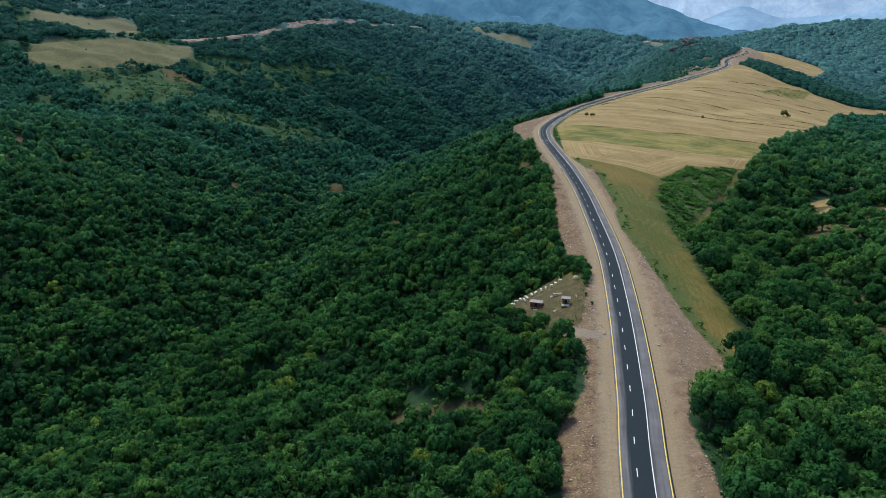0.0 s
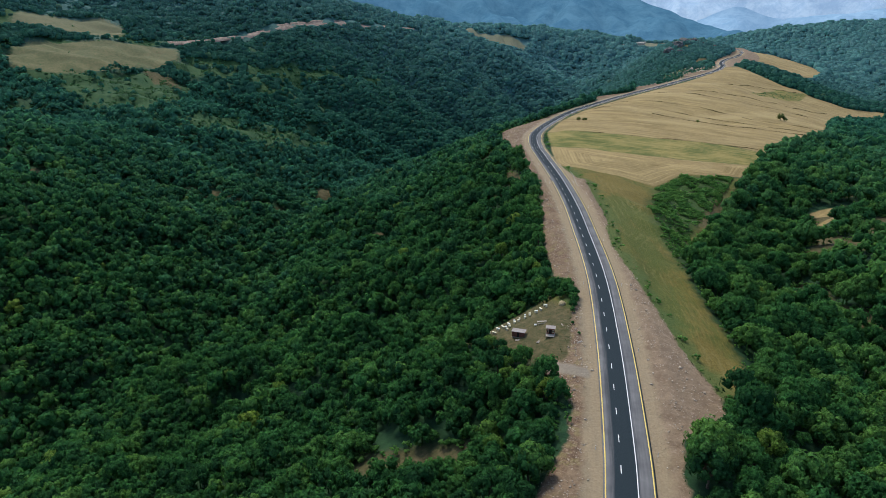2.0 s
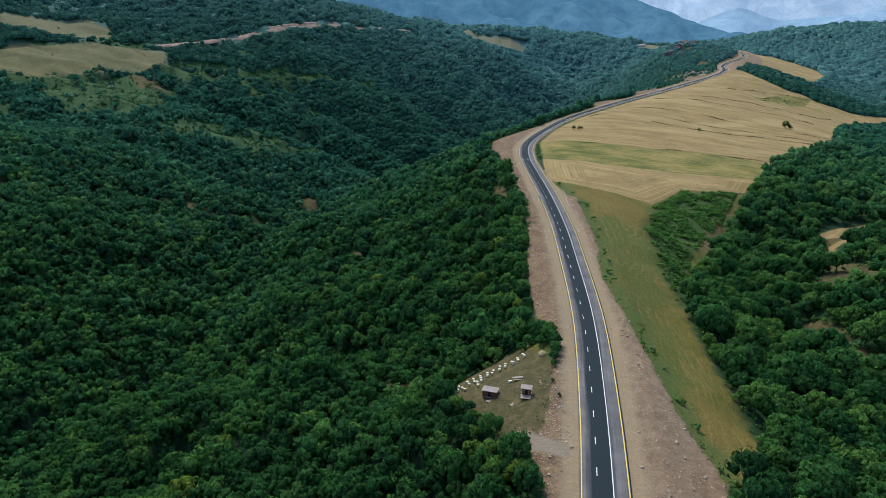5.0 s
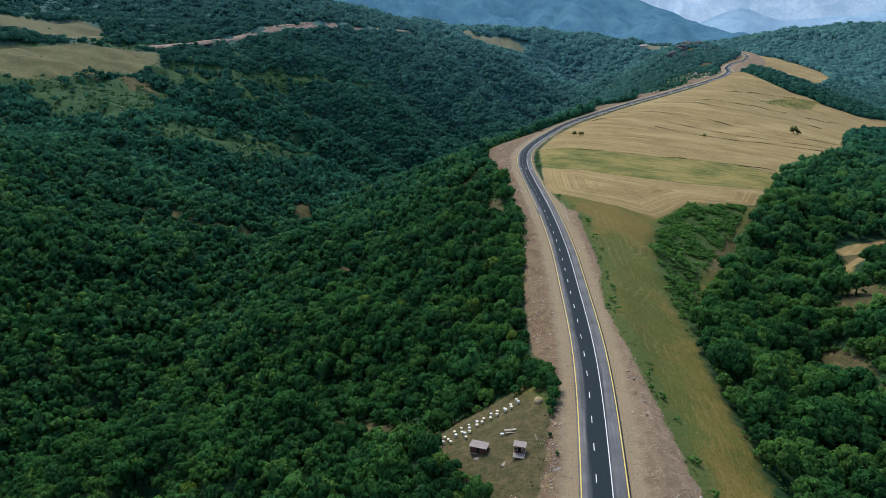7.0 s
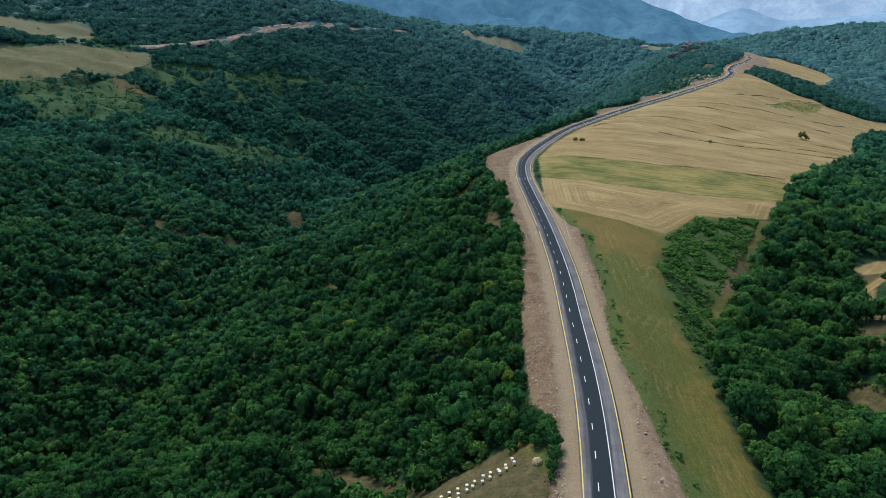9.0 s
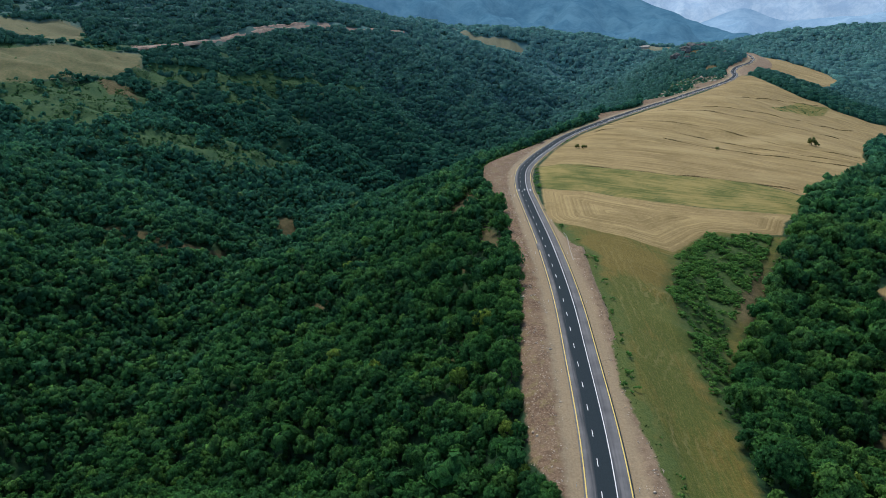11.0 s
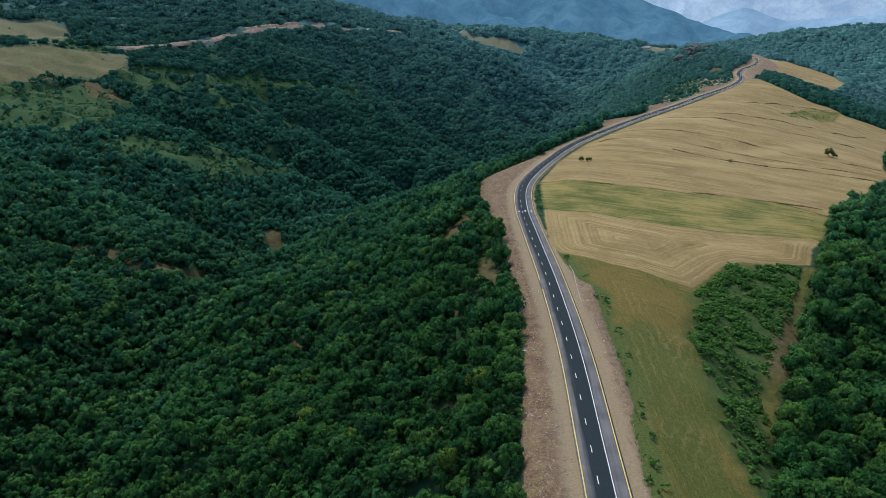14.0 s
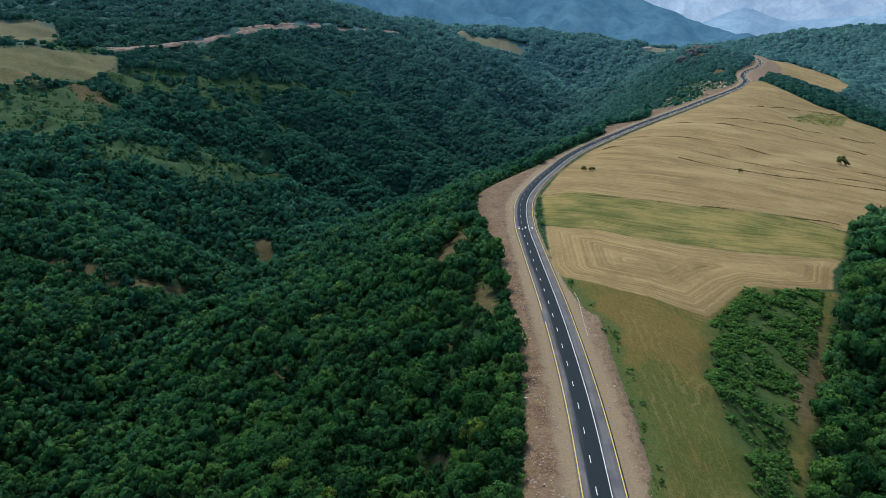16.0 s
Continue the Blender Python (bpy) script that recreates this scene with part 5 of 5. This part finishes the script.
def cabin():
    ob = empty("porch_cabin", pose(45.2, 215.6, ground_at(45.2, 215.6), 0, 0, -14))
    for x in (-1.3, 1.3):
        bm = bmesh.new()
        plank_wall(bm, -0.4, 1.3, x, 0.5, 2.55, along_y=True)
        part("side_wall", bm, M_BOARD, ob)
    bm = bmesh.new()
    plank_wall(bm, -1.27, 1.27, 1.3, 0.5, 2.5)
    part("back_wall", bm, M_BOARD, ob)
    bm = bmesh.new()
    plank_wall(bm, -1.27, -0.45, -0.4, 0.5, 2.55), plank_wall(bm, 0.45, 1.27, -0.4, 0.5, 2.55), plank_wall(bm, -0.42, 0.42, -0.4, 2.1, 2.55)
    part("front_wall", bm, M_BOARD, ob)
    # a dark panel fills the doorway, painting the shade inside
    part("doorway", boxes((-0.44, 0.44, -0.36, -0.33, 0.5, 2.09)), M_DARK, ob, "dark panel standing for the shade in the doorway")
    for x in (-0.85, 0.85):
        part("window_frame", boxes((x - 0.3, x + 0.3, -0.46, -0.435, 1.15, 2.0), bevel=0.01), M_HIVE, ob, "white painted frame")
        part("pane", boxes((x - 0.22, x + 0.22, -0.475, -0.464, 1.23, 1.92)), M_DARK, ob)
    for x in (-1.4, 1.4):
        part("porch_post", boxes((x - 0.06, x + 0.06, -2.2, -2.08, 0.45, 1.25)), M_PALE_BOARD, ob)
    part("porch_rail", boxes((-1.4, -0.5, -2.17, -2.11, 1.12, 1.2), (0.5, 1.4, -2.17, -2.11, 1.12, 1.2)), M_PALE_BOARD, ob)
    part("deck", boxes(*[(-1.5, 1.5, -2.3 + 0.22 * i, -2.1 + 0.22 * i, 0.38, 0.46) for i in range(17)]), M_PALE_BOARD, ob)
    for x in (-1.3, 1.3):
        for y in (-2.1, 0.0, 1.2):
            part("stilt", boxes((x - 0.07, x + 0.07, y - 0.07, y + 0.07, -0.9, 0.38)), M_PALE_BOARD, ob)
    bm = bmesh.new()
    for i in range(7):
        box(bm, -1.65 + i * 0.471, -1.19 + i * 0.471, -0.75, 1.6, 0.02 * (i % 2), 0.05 + 0.02 * (i % 2))
    roof = part("roof", bm, M_SHEET, ob, "grey sheet roof")
    roof.matrix_local = pose(0, 0, 2.62, 3, 0, 0)
    return tagged(ob, "small raised board cabin with porch and grey sheet roof", "cabin")


def trough():
    ob = empty("long_table", pose(43.9, 225.6, ground_at(43.9, 225.6), 0, 0, 8))
    part("tabletop", boxes((-1.7, 1.7, -0.38, -0.13, 0.72, 0.78), (-1.7, 1.7, -0.12, 0.12, 0.72, 0.78), (-1.7, 1.7, 0.13, 0.38, 0.72, 0.78)), M_PALE_BOARD, ob)
    for x in (-1.5, 1.5):
        part("leg", boxes((x - 0.05, x + 0.05, -0.34, -0.26, -0.3, 0.72), (x - 0.05, x + 0.05, 0.26, 0.34, -0.3, 0.72)), M_PALE_BOARD, ob)
    part("bench_plank", boxes((-1.7, 1.7, -0.95, -0.68, 0.40, 0.45)), M_PALE_BOARD, ob)
    for x in (-1.4, 1.4):
        part("bench_leg", boxes((x - 0.04, x + 0.04, -0.9, -0.73, -0.3, 0.40)), M_PALE_BOARD, ob)
    tagged(ob, "long grey plank table with a bench on worn grass", "table")
    z = ground_at(41.6, 225.2)
    bx = empty("white_box", pose(41.6, 225.2, z, 0, 0, 12))
    part("body", boxes((-0.45, 0.45, -0.3, 0.3, -0.1, 0.55), bevel=0.02), M_HIVE, bx)
    part("lid", boxes((-0.5, 0.5, -0.34, 0.34, 0.55, 0.62), bevel=0.02), M_HIVE_TIN, bx)
    tagged(bx, "white wooden chest with a flat lid beside the table", "box")


def heap(x, y, r, h):
    bm = bmesh.new()
    bmesh.ops.create_icosphere(bm, subdivisions=3, radius=1.0)
    for v in bm.verts:
        k = 1 + 0.14 * noise.noise(v.co * 2.3) + 0.06 * noise.noise(v.co * 7)
        v.co = Vector((v.co.x * r * k, v.co.y * r * k, v.co.z * h * k))
    ob = part("straw_heap", bm, M_STRAW_HEAP)
    ob.matrix_world = Matrix.Translation((x, y, ground_at(x, y) + h * 0.25))
    return tagged(ob, "rounded heap of yellow straw by the hedge", "straw heap")


def lumber(x, y, turn):
    z = ground_at(x, y)
    ob = empty("plank_pile", pose(x, y, z, 0, 0, turn))
    for i in range(6):
        part("plank", boxes((-1.1 + 0.1 * (i % 3), 1.1 + 0.15 * (i % 2), -0.35 + 0.13 * i, -0.24 + 0.13 * i, -0.02, 0.06 + 0.05 * (i % 3))), M_PALE_BOARD, ob)
    return tagged(ob, "loose pile of grey planks in the grass", "planks")


shed(), cabin(), trough(), heap(53.2, 237.6, 1.3, 1.1)
lumber(34.6, 217.4, 10), lumber(41.0, 213.0, 50), lumber(53.5, 208.0, 30)



def hedge_bush(x, y, r):
    """A bush of the hedge between apiary and road."""
    ob = empty("hedge_bush")
    v, f, w = crown_form(11, 340, 0.16, False, squat=0.95, big=0.42)
    leaves = new("crown", mesh_from("crown", v, f, M_LEAF, {"tint": np.full(len(v), rng.uniform(0.2, 0.8)), "puff": w}))
    leaves.parent = ob
    bm = bmesh.new()
    for k in range(4):
        m = pose(0, 0, 0, 0, 0, 90 * k) @ pose(0, 0, 0, 20, 0, 0) @ Matrix.Translation((0, 0, 0.35))
        bmesh.ops.create_cone(bm, segments=5, radius1=0.05, radius2=0.02, depth=0.9, cap_ends=True, matrix=m)
    part("stem", bm, M_BARK, ob)
    ob.matrix_world = Matrix.Translation((x, y, ground_at(x, y) - 0.1 * r)) @ Matrix.Diagonal((r, r, r, 1))
    tagged(ob, "leafy green bush in the hedge beside the dug earth", "bush", "hedge bushes at the apiary")


for x, y, r in ((55.6, 230.5, 1.1), (56.3, 234.0, 1.7), (57.4, 238.2, 2.3), (58.2, 242.6, 2.6), (56.6, 246.8, 2.8), (53.6, 244.6, 2.0), (57.4, 251.0, 2.7), (54.0, 250.2, 2.6), (55.2, 255.2, 2.5), (50.6, 249.0, 2.3), (48.0, 247.5, 1.9), (53.8, 221.0, 0.7), (54.4, 213.5, 0.6)):
    hedge_bush(x, y, r)

# ---- roadside things ----
def delineator():
    ob = empty("delineator_post")
    part("post", boxes((-0.06, 0.06, -0.05, 0.05, -0.3, 1.0), bevel=0.015), M_WHITE, ob)
    part("band", boxes((-0.064, 0.064, -0.054, 0.054, 0.66, 0.84)), M_DARK, ob, "black band")
    part("reflector", boxes((-0.03, 0.03, -0.058, -0.055, 0.70, 0.80)), M_YELLOW, ob)
    return tagged(ob, "white plastic marker post with a black band on gravel shoulder", "marker post", "marker posts along the road")


post = delineator()
first = True
for i in range(26):
    run = float(np.interp(150, road_line[:, 1], road_run)) - 50 + 52.0 * i
    for lat in (-7.6, 7.2):
        at, turn = on_road(run, lat)
        m = Matrix.Translation((at.x, at.y, ground_at(at.x, at.y))) @ Euler((0, 0, turn)).to_matrix().to_4x4() @ Matrix.Scale(1.15, 4)
        if first:
            post.matrix_world, first = m, False
        else:
            copy_thing(post, Matrix.Identity(4)).matrix_basis = m


def gutter():
    """A concrete lip of a culvert beside the shoulder."""
    knots = spline([(92.7, 402, 0), (93.4, 412, 0), (94.6, 424, 0), (95.6, 433, 0), (95.4, 441, 0)], 2.0)
    bm = bmesh.new()
    prev = None
    for x, y, _ in knots:
        z = ground_at(x, y)
        ring = [bm.verts.new((x + dx, y, z + dz)) for dx, dz in ((-0.13, -0.3), (-0.13, 0.16), (0.13, 0.16), (0.13, -0.3))]
        if prev:
            for i in range(4):
                bm.faces.new((prev[i], prev[(i + 1) % 4], ring[(i + 1) % 4], ring[i]))
        else:
            bm.faces.new(ring)
        prev = ring
    bm.faces.new(prev)
    bmesh.ops.recalc_face_normals(bm, faces=bm.faces)
    return tagged(part("concrete_kerb", bm, M_CONCRETE), "pale concrete drainage kerb beside the gravel shoulder", "kerb")


gutter()


def spoil_heap(line, half, tall, label):
    """A slumped ridge of tipped loads along the shoulder."""
    knots = spline(line, 0.4)
    across = np.linspace(-1, 1, 13)
    v = []
    for i, (x, y, _) in enumerate(knots):
        fade = min(1.0, i / 10, (len(knots) - 1 - i) / 40)
        load = 0.75 + 0.45 * noise.noise(Vector((0, y * 0.42, 3)))
        sway = 0.7 * noise.noise(Vector((0, y * 0.3, 9)))
        for u in across:
            wx = x + sway + u * half * (0.8 + 0.3 * load)
            rough = 0.30 * noise.noise(Vector((wx * 0.9, y * 0.9, 0))) + 0.16 * noise.noise(Vector((wx * 2.3, y * 2.3, 5)))
            v.append((wx, y, fade * (tall * load + rough) * (1 - abs(u) ** 1.6) - 0.15))
    v = np.array(v)
    v[:, 2] += height(v[:, 0], v[:, 1])
    k = np.arange(len(v)).reshape(-1, len(across))
    f = np.stack([k[:-1, :-1], k[1:, :-1], k[1:, 1:], k[:-1, 1:]], -1).reshape(-1, 4)
    ob = new("earth_ridge", mesh_from("earth_ridge", v, f, M_HEAP))
    return tagged(ob, label, "earth heap")


spoil_heap(HEAP_NORTH, 1.7, 0.75, "long ridge of tipped brown stony soil beside the shoulder")


# ---- road across the western hill ----
def hill_road():
    line = spline(HILL_ROAD, 5.0)
    level = height(line[:, 0], line[:, 1])
    level = np.convolve(np.pad(level, 7, mode="edge"), np.ones(15) / 15, "valid")
    v = []
    for (x, y, _), (dx, dy) in zip(line, np.gradient(line[:, :2], axis=0)):
        n = math.hypot(dx, dy)
        rx, ry = dy / n, -dx / n
        z = level[len(v) // 6] + 1.6
        bare = math.exp(-((y - 1540) / 110.0) ** 2)
        wob = 2.2 * noise.noise(Vector((x * 0.05, y * 0.05, 0))) + 1.4 * noise.noise(Vector((x * 0.13, y * 0.13, 4)))
        tall = 1.6 + 6.5 * bare * (0.7 + 0.25 * wob)
        for o, h in ((8 + 5 * bare + wob, -4 - 7 * bare), (5, 0), (-4, 0.2), (-6 - wob, tall * 0.6), (-8 - wob, tall), (-13, tall - 5)):
            v.append((x + rx * o, y + ry * o, z + h))
    n = len(line)
    k = np.arange(n * 6).reshape(n, 6)
    f = np.stack([k[:-1, :-1], k[:-1, 1:], k[1:, 1:], k[1:, :-1]], -1).reshape(-1, 4)
    ob = new("cutting", mesh_from("cutting", v, f, M_CUT))
    return tagged(ob, "reddish earth cutting of a track across the wooded hillside", "earth bank", kind="structure")


hill_road()


def far_shed(x, y, w, d, h, turn):
    ob = empty("farm_building", pose(x, y, ground_at(x, y), 0, 0, turn))
    part("wall", boxes((-w / 2, w / 2, -d / 2, d / 2, -6, h)), M_CONCRETE, ob)
    bm = bmesh.new()
    pts = [(-w / 2 - 0.5, -d / 2 - 0.5, h), (w / 2 + 0.5, -d / 2 - 0.5, h), (w / 2 + 0.5, d / 2 + 0.5, h), (-w / 2 - 0.5, d / 2 + 0.5, h), (-w / 2 - 0.5, 0, h + d * 0.22), (w / 2 + 0.5, 0, h + d * 0.22)]
    vs = [bm.verts.new(p) for p in pts]
    for q in ((0, 1, 5, 4), (2, 3, 4, 5), (1, 2, 5), (3, 0, 4), (3, 2, 1, 0)):
        bm.faces.new([vs[i] for i in q])
    part("roof", bm, M_CONCRETE, ob, "pale metal roof")
    return tagged(ob, "long pale farm building with metal roof far down the valley", "building", "farm buildings in the valley")


for x, y, w, d, h, turn in ((655, 2262, 24, 10, 4, 5), (690, 2290, 28, 10, 4, 8), (705, 2318, 22, 9, 4, 3), (628, 2250, 14, 8, 4, 10)):
    far_shed(x, y, w, d, h, turn)


# ---- rock outcrops on the knoll by the far bend ----
def outcrop(x, y, r, h, seed):
    bm = bmesh.new()
    bmesh.ops.create_icosphere(bm, subdivisions=3, radius=1.0)
    for v in bm.verts:
        k = 1 + 0.35 * noise.noise(v.co * 1.7 + Vector((seed, 0, 0))) + 0.18 * noise.noise(v.co * 4.5 + Vector((0, seed, 0)))
        v.co = Vector((v.co.x * r * k, v.co.y * r * 0.7 * k, round(v.co.z * k * 3.5) / 3.5 * h * 0.6 + v.co.z * h * k * 0.4))
    ob = part("rock_outcrop", bm, M_CRAG)
    ob.matrix_world = pose(x, y, ground_at(x, y) + h * 0.25, 0, 0, seed * 37)
    return tagged(ob, "brown layered rock outcrop on the wooded knoll", "rock", "rock outcrops on the knoll")


for i, (x, y, r, h) in enumerate(((560, 1615, 15, 9), (592, 1655, 18, 11), (622, 1700, 16, 9), (648, 1700, 12, 8), (575, 1590, 9, 6), (660, 1660, 14, 7), (676, 1640, 10, 6))):
    outcrop(x, y, r, h, i + 1)
